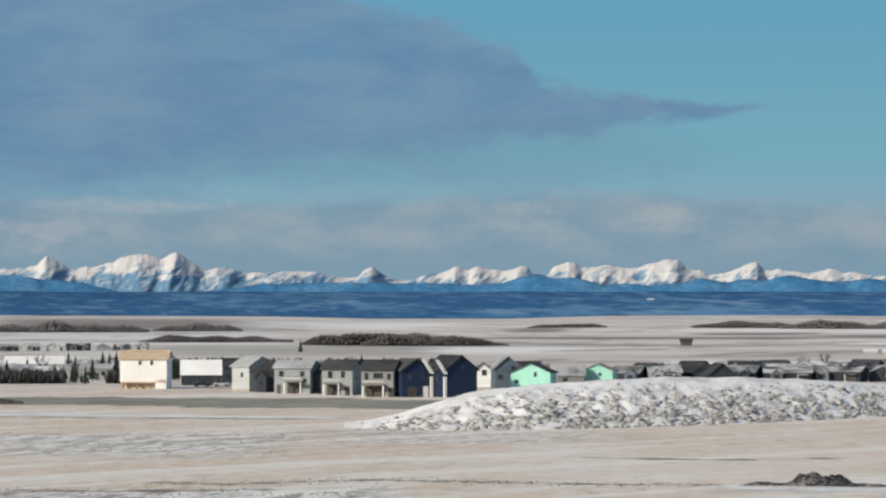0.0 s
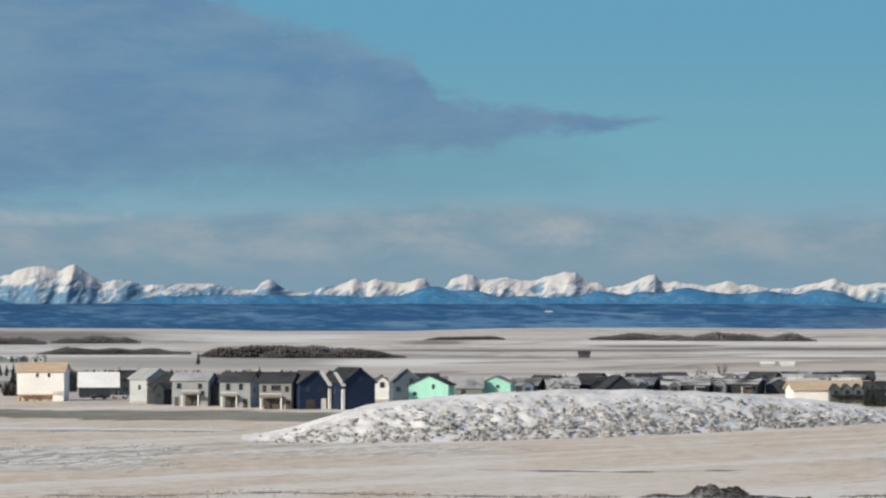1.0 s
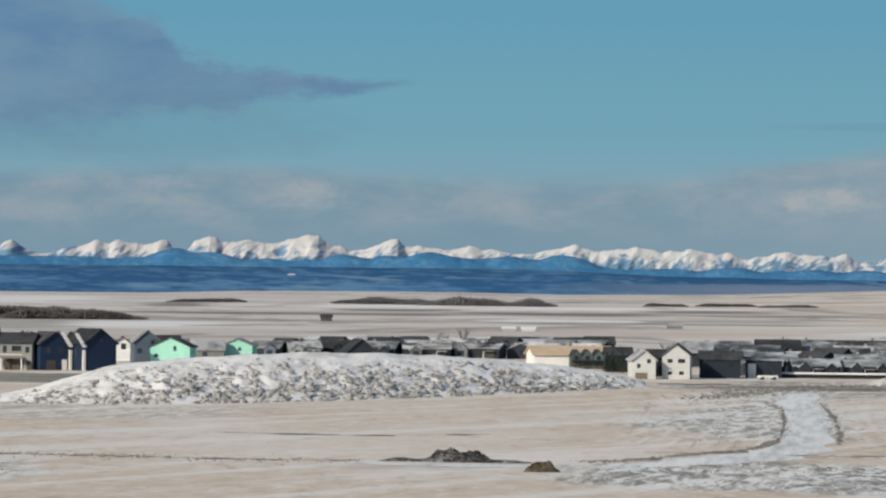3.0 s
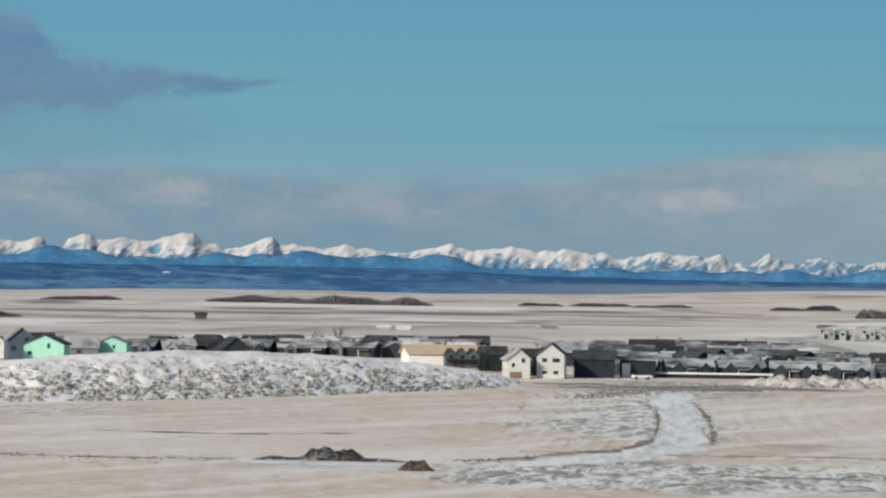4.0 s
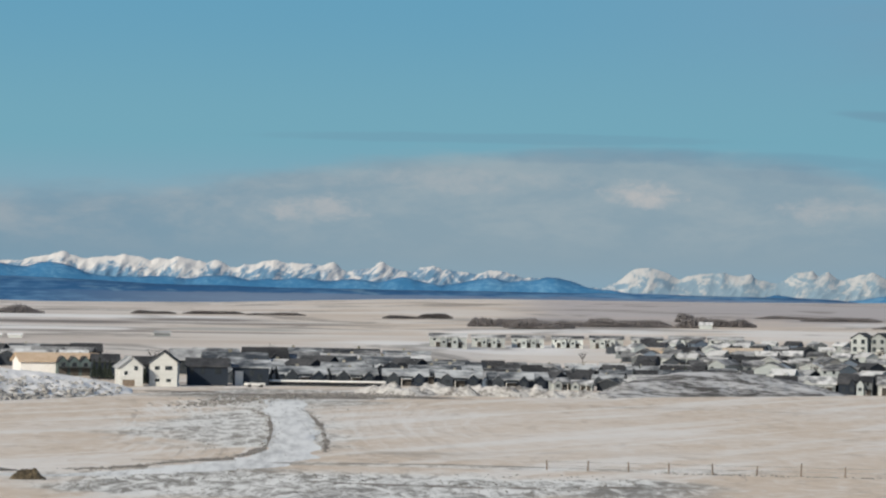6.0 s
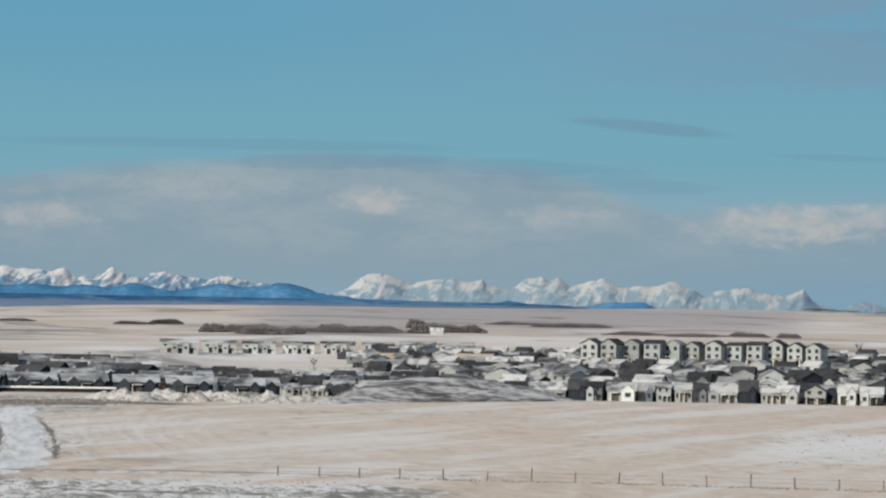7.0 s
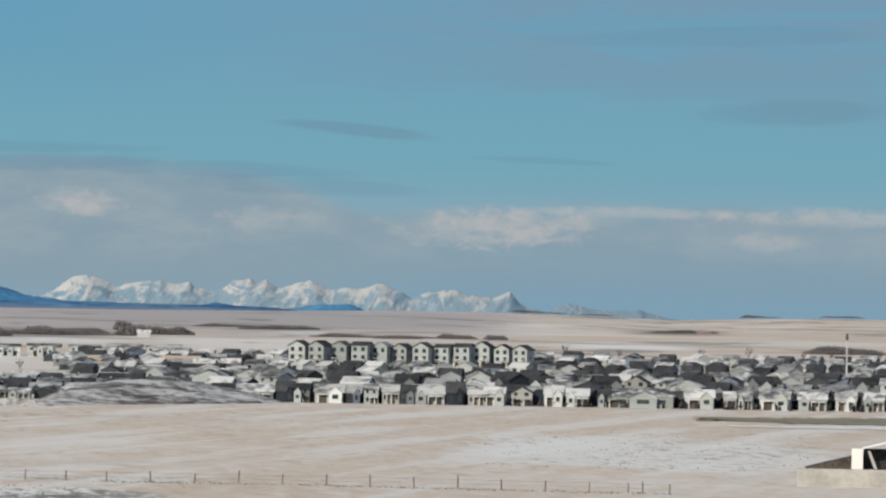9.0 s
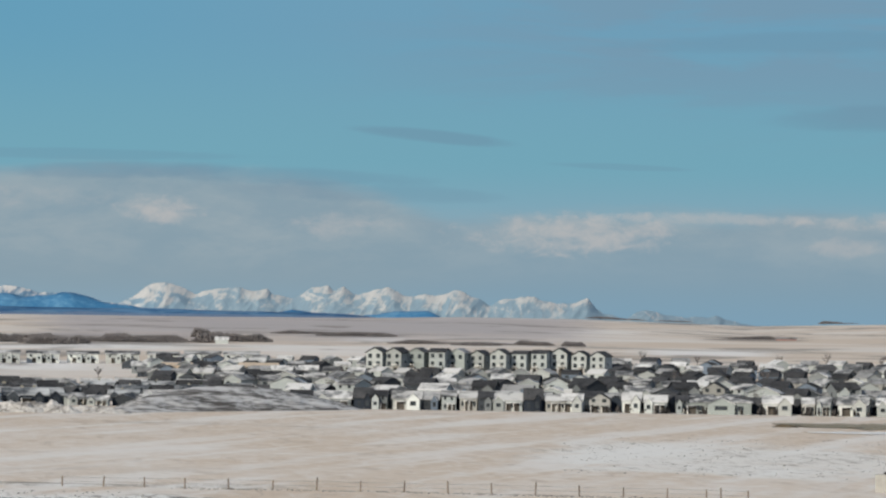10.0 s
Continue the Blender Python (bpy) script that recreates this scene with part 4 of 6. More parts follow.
def blob(seed, squash=0.7, level=1):
    bm = bmesh.new()
    bmesh.ops.create_icosphere(bm, subdivisions=max(1, level), radius=1.0) if level else bmesh.ops.create_uvsphere(bm, u_segments=5, v_segments=3, radius=1.0)
    rnd = random.Random(seed)
    vs = []
    for vv in bm.verts:
        k = rnd.uniform(0.6, 1.3)
        vs.append((vv.co.x * k, vv.co.y * k, (vv.co.z * k + 0.35) * squash))
    fs = [[q.index for q in f.verts] for f in bm.faces]
    bm.free()
    return np.array(vs), fs


BLOBS = [blob(i) for i in range(6)]


def spindle(seed):
    """The bare crown of one far tree: a ragged spindle on its point."""
    rnd = random.Random(seed)
    ring = [(math.cos(k * 1.571) * rnd.uniform(0.6, 1.2), math.sin(k * 1.571) * rnd.uniform(0.6, 1.2), rnd.uniform(0.35, 0.7)) for k in range(4)]
    vs = np.array([(0, 0, -0.05)] + ring + [(rnd.uniform(-.3, .3), 0, 1.0)])
    return vs, [f for k in range(4) for f in ([0, 1 + (k + 1) % 4, 1 + k], [5, 1 + k, 1 + (k + 1) % 4])]


TWIGS = [spindle(20 + i) for i in range(6)]
M_PALE_THICKET = material("pale_bare_thicket", (0.12, 0.113, 0.117), (0.20, 0.188, 0.192), 0.95, 0.4)


def clumps(name, places, mat, label, category, shapes=None):
    """Many small irregular clumps as one object: x, y, z, width, height."""
    rnd = random.Random(len(places))
    shapes = shapes or BLOBS
    V, Fc, n = [], [], 0
    for x, y, z, w, h in places:
        vs, fs = shapes[rnd.randrange(6)]
        a = rnd.uniform(0, 6.28)
        c, s = math.cos(a), math.sin(a)
        px = vs[:, 0] * c - vs[:, 1] * s
        py = vs[:, 0] * s + vs[:, 1] * c
        V.append(np.stack([px * w / 2 + x, py * w / 2 + y, vs[:, 2] * h + z], -1))
        Fc += [[i + n for i in f] for f in fs]
        n += len(vs)
    me = bpy.data.meshes.new(name)
    me.from_pydata(np.concatenate(V).tolist(), [], Fc)
    me.polygons.foreach_set("use_smooth", [True] * len(me.polygons))
    me.materials.append(mat)
    return tagged(new(name, me), label, category, kind="stuff")


rng = random.Random(11)
spots_on = []
for _ in range(6400):
    i, j = rng.randrange(6, 235), int(abs(rng.gauss(0, 11))) + 1
    if j > 26 or rng.random() > min(i / 95, (240 - i) / 40) or noise.noise(Vector((i * 0.19, j * 0.25, 2))) < -0.30 + 0.012 * j:
        continue
    p = berm_pts[j, i]
    big = 1.7 if rng.random() < 0.1 else 1.0
    spots_on.append((p[0] + rng.uniform(-.4, .4), p[1] + rng.uniform(-1.2, 1.2), p[2], rng.uniform(0.35, 1.1) * big, rng.uniform(0.15, 0.42) * big))
clumps("weed_clumps", spots_on, M_CLOD, "dark weeds and clods on the snowy mound", "weeds")


def ribbon(name, label, path, mat, lift=0.06, category="road", kind="structure", broken=False):
    """A strip over the ground along bearings and ranges, with its width at each: smooth, edges ragged."""
    pts = []
    n = 60
    for k in range(n + 1):
        f = k / n * (len(path) - 1)
        i = min(int(f), len(path) - 2)
        u = f - i
        u = u * u * (3 - 2 * u) if len(path) == 2 else u
        az, r, w = [path[i][c] * (1 - u) + path[i + 1][c] * u for c in range(3)]
        pts.append((spot(az, r), w))
    rows = []
    for k, (p, w) in enumerate(pts):
        if broken:
            w *= max(0.06, 0.55 + 1.9 * noise.noise(Vector((k * 0.23, p.x * 0.05, 4))))
        d = pts[min(k + 1, n)][0] - pts[max(k - 1, 0)][0]
        d.z = 0
        d.normalize()
        o = Vector((-d.y, d.x, 0))
        row = []
        for s in np.linspace(-1, 1, 7):
            rag = fbm(k * 0.35 + s * 9, w, 1.0, 3) * 0.22 * w * abs(s)
            c = p + o * (s * w / 2 + rag)
            row.append((c.x, c.y, float(ground_z(c.x, c.y)) + lift * (1 - 0.6 * abs(s))))
        rows.append(row)
    me = grid_mesh(name, np.array(rows), mat)
    return tagged(new(name, me), label, category, kind=kind)


ribbon("road", "snow-packed track curving up from the field to the houses", [(-4.0, 424, 3), (-2.85, 429, 6), (-1.69, 441, 9), (-0.7, 458, 11), (-0.05, 480, 9), (0.17, 515, 8), (0.18, 566, 7), (0.14, 616, 7), (0.08, 676, 7), (0.0, 750, 8)], M_ROADSNOW)
ribbon("graded_strip", "grey graded strip of bare ground before the houses", [(-18, 850, 60), (-14, 830, 70), (-11, 800, 70), (-9.8, 800, 30)], M_GREYROAD, 0.08, "ground")
ribbon("churned_strip", "dark churned earth and slush before the houses", [(-2.3, 806, 6), (-1.2, 800, 20), (-0.2, 775, 40), (0.6, 770, 40), (1.4, 800, 20), (2.4, 808, 8)], M_FURROW, 0.07, "ground", broken=True)
ribbon("snow_strip", "thin strip of drifted snow on the stubble", [(-17, 735, 10), (-14, 715, 14), (-12, 705, 8)], M_SNOW, 0.1, "snow")
ribbon("snow_strip", "bright strip of drifted snow along a ditch", [(14.8, 732, 8), (16.5, 736, 20), (18, 740, 22)], M_SNOW, 0.22, "snow")
ribbon("grass_strip", "strip of dark dry grass along a ditch", [(14.65, 772, 8), (15.2, 778, 40), (16.5, 782, 46), (18, 786, 46)], M_DRYGRASS, 0.3, "grass")


def heap(label, az, r, w, d, h, mat, seed, category="heap"):
    """A lumpy heap of earth or snow, as a rounded heightfield on the ground."""
    n = 22
    pts = np.zeros((n, n, 3))
    for j, b in enumerate(np.linspace(-1, 1, n)):
        for i, a in enumerate(np.linspace(-1, 1, n)):
            rr = min(1.0, math.hypot(a, b))
            k = (1 - rr ** 1.9)
            lump = fbm(a * 3.2 + seed, b * 3.2 - seed, 1.0, 5)
            pts[j, i] = (a * w / 2, b * d / 2, -0.1 + h * k * (0.72 + 0.42 * lump))
    ob = new("spoil_mound", grid_mesh("spoil_mound", pts, mat))
    ob.matrix_world = stand(az, r)
    return tagged(ob, label, category)


heap("dark heap of earth and rubble on the snowy field", -5.02, 440, 9.0, 5, 1.3, M_RUBBLE, 3.0)
heap("grey rubble and broken boards heaped on the field", -4.72, 440.5, 4.4, 4, 1.7, M_RUBBLE, 5.0)
heap("dark crest of turned earth on the field", -5.12, 443, 5.0, 3, 1.75, M_RUBBLE, 8.0)
heap("low tail of turned earth beside a rubble heap", -5.68, 440, 9.0, 3.0, 0.6, M_RUBBLE, 13.0)
heap("low tail of turned earth beside a rubble heap", -4.3, 438, 8.0, 3.0, 0.55, M_RUBBLE, 19.0)
heap("brown heap of dry weeds on the snow", -3.72, 418, 4.2, 2.8, 1.65, M_BROWN, 23.0)
heap("dark low heap of earth beside the graded strip", -16.9, 815, 8.0, 5, 1.5, M_DIRT, 31.0)
heap("low dark heap of earth on the field", 14.5, 768, 6, 3, 0.9, M_BROWN, 37.0)
for i in range(16):
    heap("pale snow-covered heap of spoil beside the houses", 1.4 + i * 0.21 + rng.uniform(-.06, .06), 806 + rng.uniform(-6, 10), rng.uniform(7, 12), 7, rng.uniform(1.9, 3.0) * (1 if i < 12 else 0.8), M_SPOIL, 41 + 3.3 * i, "snow heap")

def clod_line(path, count, spread, size, label):
    """Clods and dead weeds strewn along a line of bearings and ranges."""
    pl = []
    for _ in range(count):
        f = rng.random() * (len(path) - 1)
        i = int(f)
        u = f - i
        az, r = [path[i][c] * (1 - u) + path[i + 1][c] * u for c in (0, 1)]
        p = spot(az + rng.gauss(0, spread / r * 57), r + rng.gauss(0, spread * 3))
        k = size * rng.uniform(0.4, 1.3)
        pl.append((p.x, p.y, p.z, k, k * 0.35))
    clumps("clods", pl, M_WEED, label, "earth clods")


def furrow(path):
    ribbon("furrow", "broken dark furrow in the snowy field", path, M_FURROW, 0.05, "furrow", broken=True)


furrow([(-14.8, 447, 3), (-13.6, 441, 3), (-12.4, 449, 3), (-11.4, 452, 4)])
furrow([(-11.6, 451, 4), (-10.2, 447, 4), (-9.2, 444, 4)])
furrow([(-9.3, 444, 3), (-8.0, 440, 3), (-6.4, 440, 2)])
furrow([(-17.5, 722, 3), (-15.2, 706, 4), (-12.4, 700, 3)])
furrow([(-17.6, 432, 3), (-15.5, 425, 4), (-13, 428, 3)])
furrow([(-8.5, 520, 3), (-6.5, 512, 4), (-4.5, 520, 3)])
furrow([(-2.2, 470, 2), (0.0, 466, 3), (2.5, 468, 3), (5, 462, 3)])
furrow([(0.8, 418, 3), (3, 412, 4), (6, 420, 3)])
furrow([(-3.2, 443, 3), (-2.5, 446, 4), (-1.86, 458, 5), (-1.44, 467, 4), (-0.94, 473, 4), (-0.44, 492, 2.2), (-0.22, 520, 1.5), (-0.16, 576, 1.3), (-0.2, 640, 1.1)])
furrow([(0.63, 500, 0.7), (0.64, 540, 0.9), (0.56, 600, 0.9), (0.40, 660, 0.7)])
clod_line([(-3.2, 443), (-2.5, 446), (-1.86, 458), (-1.44, 467), (-0.94, 473), (-0.44, 492), (-0.22, 520), (-0.16, 576), (-0.2, 640), (-0.5, 690)], 700, 0.5, 0.34, "dark clods along the edge of the snowy track")
clod_line([(0.62, 500), (0.64, 540), (0.56, 600), (0.40, 660), (0.2, 700)], 300, 0.5, 0.28, "dark clods along the edge of the snowy track")
clod_line([(-14.8, 447), (-13.6, 441), (-12.4, 449), (-11.4, 452), (-10.2, 447), (-9.2, 444), (-8.0, 440), (-6.4, 440)], 700, 1.3, 0.24, "dark clods strewn along a furrow in the field")
clod_line([(-17.5, 722), (-15.2, 706), (-12.4, 700)], 260, 1.2, 0.26, "dark clods strewn along a furrow in the field")
clod_line([(-1.4, 700), (-0.4, 760), (0.9, 800), (1.6, 790)], 1100, 3.0, 0.6, "dark clods on churned ground before the houses")
ribbon("snow_strip", "drifted snow beside a rubble heap", [(-6.6, 433, 3), (-5.2, 430, 7), (-3.8, 428, 5)], M_ROADSNOW, 0.1, "snow")


def fence():
    """Wire fence: each post a part, two wires."""
    root = tagged(new("wire_fence"), "wire fence on weathered wooden posts across the field", "fence")
    bearings = [3.90 + 0.6 * k for k in range(3)] + [5.69 + 0.645 * k for k in range(12)] + [13.36, 13.57, 13.97]
    spots = [spot(az, 458 - 0.8 * k) for k, az in enumerate(bearings)]
    me = None
    for k, p in enumerate(spots):
        if me is None:
            bm = bmesh.new()
            bmesh.ops.create_cone(bm, cap_ends=True, segments=7, radius1=0.10, radius2=0.085, depth=1.75, matrix=Matrix.Translation((0, 0, 0.55)))
            ob = part("post", bm, M_POST, root)
            me = ob.data
        else:
            ob = new("post", me)
            ob.parent = root
        ob.matrix_basis = Matrix.Translation(p) @ Matrix.Rotation(rng.uniform(-0.07, 0.07), 4, "Y") @ Matrix.Diagonal((1, 1, rng.uniform(0.8, 1.1), 1))
    for h in (0.55, 1.05):
        cu = bpy.data.curves.new("wire", "CURVE")
        cu.dimensions, cu.bevel_depth = "3D", 0.018
        sp = cu.splines.new("POLY")
        sp.points.add(len(spots) - 1)
        for q, p in zip(sp.points, spots):
            q.co = (p.x, p.y, p.z + h, 1)
        cu.materials.append(M_WIRE)
        w = new("wire", cu)
        w.parent = root


fence()
clod_line([(5.5, 455), (9.0, 451), (11.5, 447), (14.0, 444)], 420, 0.35, 0.3, "dead grass tufts along the wire fence")


def shelter():
    """Low concrete wall with a white pier, a sloping snow-edged roof and a brace, at the field's edge."""
    root = tagged(new("shelter"), "concrete-walled shelter with a white pier and a dark sloping roof", "shelter")
    part("base_wall", box(-5.6, 9, -0.4, 0.4, -0.3, 2.15, 0.05), M_CONCRETE, root)
    part("pier", box(1.0, 2.4, 0.5, 2.0, 0, 4.65, 0.04), M_TRIM, root, "white pier")
    part("back_wall", box(2.0, 9, 3.0, 3.3, 0, 4.6), M_CHARRED, root)
    bm = bmesh.new()
    slab(bm, [(-4.6, 0.6, 0.2), (1.4, 0.6, 0.2), (1.4, 6, 0.2), (-4.6, 6, 0.2)], 2.0)
    for v in bm.verts:
        if v.co.z > 1 and v.co.x > 0:
            v.co.z = 3.75
    part("ramp", bm, M_DIRT, root, "dark sloping flank")
    bm = bmesh.new()
    slab(bm, [(2.3, -0.3, 4.6), (9, -0.3, 6.4), (9, 6, 6.4), (2.3, 6, 4.6)], 0.2)
    part("roof", bm, R_SNOW, root, "snow-covered roof")
    bm = bmesh.new()
    slab(bm, [(2.9, 0.5, 4.4), (3.25, 0.5, 4.4), (4.1, 0.5, 2.2), (3.75, 0.5, 2.2)], 0.01)
    bmesh.ops.solidify(bm, geom=bm.faces[:], thickness=0.1)
    part("brace", bm, M_TRIM, root, "white slanting brace")
    put(root, 16.5, 474)


M_CHARRED = material("dark_boards", (0.02, 0.02, 0.022), (0.06, 0.055, 0.05), 0.9, 2)
shelter()


def mast():
    root = tagged(new("mast"), "tall grey steel mast among the houses", "mast")
    bm = bmesh.new()
    bmesh.ops.create_cone(bm, cap_ends=True, segments=10, radius1=0.42, radius2=0.27, depth=20.6, matrix=Matrix.Translation((0, 0, 10.0)))
    part("pole", bm, M_MAST, root)
    bm = bmesh.new()
    bmesh.ops.create_cone(bm, cap_ends=True, segments=10, radius1=0.6, radius2=0.5, depth=2.4, matrix=Matrix.Translation((0, 0, 19.6)))
    part("antenna_head", bm, M_DARKDOOR_SHADE, root, "dark antenna head")
    bm = bmesh.new()
    bmesh.ops.create_cone(bm, cap_ends=True, segments=10, radius1=0.75, radius2=0.7, depth=0.5, matrix=Matrix.Translation((0, 0, 0.2)))
    part("base", bm, M_CONCRETE, root)
    put(root, 16.53, meets(16.53, -0.99))


mast()

# ---- the row of new houses ----

def framed_house():
    """House under construction: white wrap, bare board roof, open lower floor on posts."""
    root = tagged(new("house"), "white-wrapped house under construction with bare board roof", "house")
    bm = gable_body(11.6, 10, 7.4, 1.7, "x")
    for v in bm.verts:
        if v.co.z < 0:
            v.co.z = 1.7
    part("wall", bm, M_WRAP, root)
    part("roof", gable_roof(11.6, 10, 7.4, 1.9, "x", 0.5), M_OSB, root, "bare tan board roof")
    part("lower_wall", box(-5.7, 3.0, -3.5, 4.8, -0.5, 1.7), M_OSB, root, "tan boarded lower floor")
    part("beam", box(-5.8, 5.8, -5.05, -4.7, 1.45, 1.75), M_OSB, root)
    for x in (-5.0, -1.6, 2.0):
        part("post", box(x - 0.2, x + 0.2, -5, -4.6, -0.4, 1.5), M_POST, root)
    part("lower_bay", box(3.0, 5.7, -5, 4.8, -0.4, 2.4), M_WRAP, root)
    for x in (-0.8, 2.1):
        window_at(root, x, 5.9, 0.7, 1.0, 5.0, trim=M_WRAP)
    part("roof_vent", box(-2.6, -2.0, -0.4, 0.4, 8.9, 9.7), M_OSB, root)
    put(root, -14.865, 968, -8)


framed_house()
put(house("low house with a snow-covered roof and dark grey walls", 10, 9, 2.9, 3.4, W_CHAR, M_SNOW, "x", ((-2.4, 1.0, 1.2, 1.2), (1.0, 1.0, 1.0, 1.2)), ((3.6, 1.0, 2.0, M_DARKDOOR_SHADE),)), -14.058, 1010, 0)
put(house("light grey two-storey house with a pale gable roof", 7.0, 7.4, 6.0, 2.2, W_PALE, R_LIGHT, "y", ((-1.6, 3.6, 1.0, 1.4), (1.6, 1.0, 1.2, 1.4)), ((2.4, 1.0, 2.0, M_DARKDOOR_SHADE),), base=0.5), -13.30, 936, 34)
put(house("grey two-storey house with a covered rear deck", 8.6, 9, 6.0, 1.6, W_MIDGREY, R_LIGHT, "x", ((-2.6, 4.0, 1.2, 1.3), (2.4, 4.0, 1.0, 1.2), (3.0, 2.6, 0.9, 0.9)), ((-3.2, 1.0, 2.1, M_DARKDOOR_SHADE),), base=0.4, decks=((0.6, 4.2, 2.7),)), -12.65, 911, -14)
put(house("grey two-storey house with a dark gable roof", 7.2, 9, 6.0, 1.9, W_MIDGREY, R_DARK, "x", ((-1.6, 4.0, 1.0, 1.5), (1.4, 4.0, 1.0, 1.5)), ((2.4, 1.0, 2.0, M_DARKDOOR_SHADE),), base=0.4, chimney=2.0, decks=((-0.8, 3.8, 2.6),)), -11.99, 893, -14)
put(house("beige-grey two-storey house with three upper windows", 7.4, 8.5, 6.1, 2.0, W_BEIGE, R_DARK, "x", ((-2.5, 3.9, 0.9, 1.5), (0.2, 4.2, 2.2, 1.2), (2.7, 3.9, 0.9, 1.3), (-2.2, 0.9, 1.2, 1.3)), ((0.6, 2.0, 2.1, M_DOOR), (3.0, 1.0, 2.0, M_DARKDOOR_SHADE)), base=0.4, decks=((-0.4, 5.0, 2.6),)), -11.40, 876, -14)
dark_house = put(house("dark navy two-storey house with pale roof edges", 7.2, 9, 6.0, 2.4, W_NAVY, R_DARK, "y", ((-1.7, 3.9, 1.1, 1.3), (1.5, 3.9, 1.0, 1.3)), ((-1.0, 2.2, 2.2, M_DARKDOOR_SHADE), (2.2, 1.2, 2.4, M_TRIM))), -11.0, 876, 22)
blue_house = put(house("navy blue two-storey house with a high gable", 7.8, 10.5, 6.2, 3.0, W_NAVY, R_DARK, "y", ((0.2, 6.6, 0.7, 0.7),)), -10.38, 874, 26)
for ob, x in ((dark_house, 3.5), (blue_house, -3.9)):
    bm = bmesh.new()
    slab(bm, [(x - 0.6, -5.6, 5.2), (x + 0.3, -5.6, 5.2), (x - 1.6, -5.0, 8.2), (x - 2.4, -5.0, 8.2)], 0.25)
    part("fascia", bm, M_TRIM, ob, "white roof edge board")
    part("corner_board", box(x - 0.4, x + 0.2, -5.4, -4.8, 0, 4.6), M_TRIM, ob, "white corner post")
put(house("narrow cream house with a round-topped gable", 3.6, 7, 5.0, 1.5, W_BRIGHT, M_BROWN, "y", ((0.2, 3.6, 1.2, 1.4),), base=0.8), -9.905, 945, 0)
put(house("slate grey house with a steep gable", 6.6, 8, 5.2, 2.8, W_SLATE, R_GREY, "y", ((1.2, 4.4, 0.9, 1.2), (-2.0, 2.4, 1.2, 1.2))), -9.57, 960, 8)
put(house("mint-wrapped house shell with a low gable", 9.8, 9, 4.2, 2.2, M_TEAL, R_DARK, "y", ((1.2, 3.2, 0.7, 1.2), (-3.4, 1.6, 1.0, 0.9))), -9.165, 952, -10)
put(house("low grey-brown house with a slate roof", 7.0, 8, 2.6, 2.2, W_BEIGE, R_GREY, "x", ((-1.4, 0.9, 1.2, 1.1),)), -8.62, 1006, 0)
put(house("small mint-wrapped house shell with a gable", 8.2, 9, 3.6, 1.7, M_TEAL, R_GREY, "y", ((0.8, 2.4, 0.8, 0.8),)), -8.20, 1012, -8)


def townhouse_row():
    """Row under construction: bare board roof, white end wall and four grey-green gabled units."""
    root = tagged(new("townhouse_row"), "row of townhouses under construction with bare board roof", "house")
    part("wall", gable_body(19.5, 10, 3.4, 1.8, "x"), M_WRAP, root, "white-wrapped wall")
    part("roof", gable_roof(19.5, 10, 3.4, 1.8, "x", 0.6), M_OSB, root, "bare tan board roof")
    for k in range(4):
        x = 0.05 + 2.75 * k
        bm = gable_body(2.6, 4, 3.3, 1.3, "y")
        bmesh.ops.translate(bm, vec=(x, -5.6, 0), verts=bm.verts)
        unit = part("gabled_unit", bm, W_GREEN, root, "grey-green gabled front")
        bm = gable_roof(2.6, 4, 3.3, 1.3, "y", 0.15, 0.15)
        bmesh.ops.translate(bm, vec=(x, -5.6, 0), verts=bm.verts)
        part("gable_roof", bm, R_DARK, unit)
        window_at(root, x, 2.1, 1.1, 1.1, 7.62, trim=W_GREY)
        part("garage_door", box(x - 1.0, x + 1.0, -7.68, -7.58, 0, 1.8), M_DARKDOOR_SHADE, root)
    part("porch_roof", box(-1.4, 9.8, -9.2, -7.6, 2.05, 2.2), R_DARK, root)
    put(root, -3.33, 945, 12)


townhouse_row()
put(house("cream white house with a grey roof and an attic window", 5.0, 8, 4.2, 2.0, W_BRIGHT, R_GREY, "y", ((1.0, 3.4, 0.9, 1.0), (-1.2, 2.4, 0.8, 0.9)), ((-0.6, 2.6, 1.4, M_POST),)), -2.27, 846, 8)
put(house("white gabled house with a dark roof and paired windows", 6.0, 9, 5.2, 2.3, W_BRIGHT, R_DARK, "y", ((-1.3, 3.5, 1.2, 0.9), (1.2, 3.5, 1.6, 0.9), (-1.3, 0.9, 1.1, 0.8), (1.2, 0.9, 1.1, 0.8))), -1.75, 850, -3)
# two dark houses added only to fill the dark gaps beside the white ones
put(house("black house added to darken the gap between the white gabled houses", 7.5, 8, 4.2, 1.6, W_NIGHT, R_DARK, "x", ((-1.5, 2.4, 0.8, 1.2),)), -2.06, 872, 4)
put(house("dark green-black house added to fill the dark gap beside the unfinished townhouses", 6.0, 8, 4.0, 1.6, W_NIGHT, R_DARK, "x", ((0.5, 2.2, 0.8, 1.0),)), -2.62, 912, 4)
put(house("near-black navy house with a wide low roof", 9.0, 9, 4.2, 1.6, W_NIGHT, R_DARK, "x", ((-3.4, 2.6, 0.7, 1.3), (-1.0, 2.6, 0.7, 1.3), (2.4, 2.6, 1.4, 1.3)), trim=W_NIGHT), -1.12, 862, 0)
put(house("dark navy house with a white entrance panel", 8.0, 9, 4.0, 1.4, W_NIGHT, R_PALE, "x", ((0.2, 2.2, 0.9, 1.2), (2.0, 1.0, 1.0, 1.6)), ((-2.6, 1.8, 3.2, M_TRIM),)), -0.48, 868, 0)


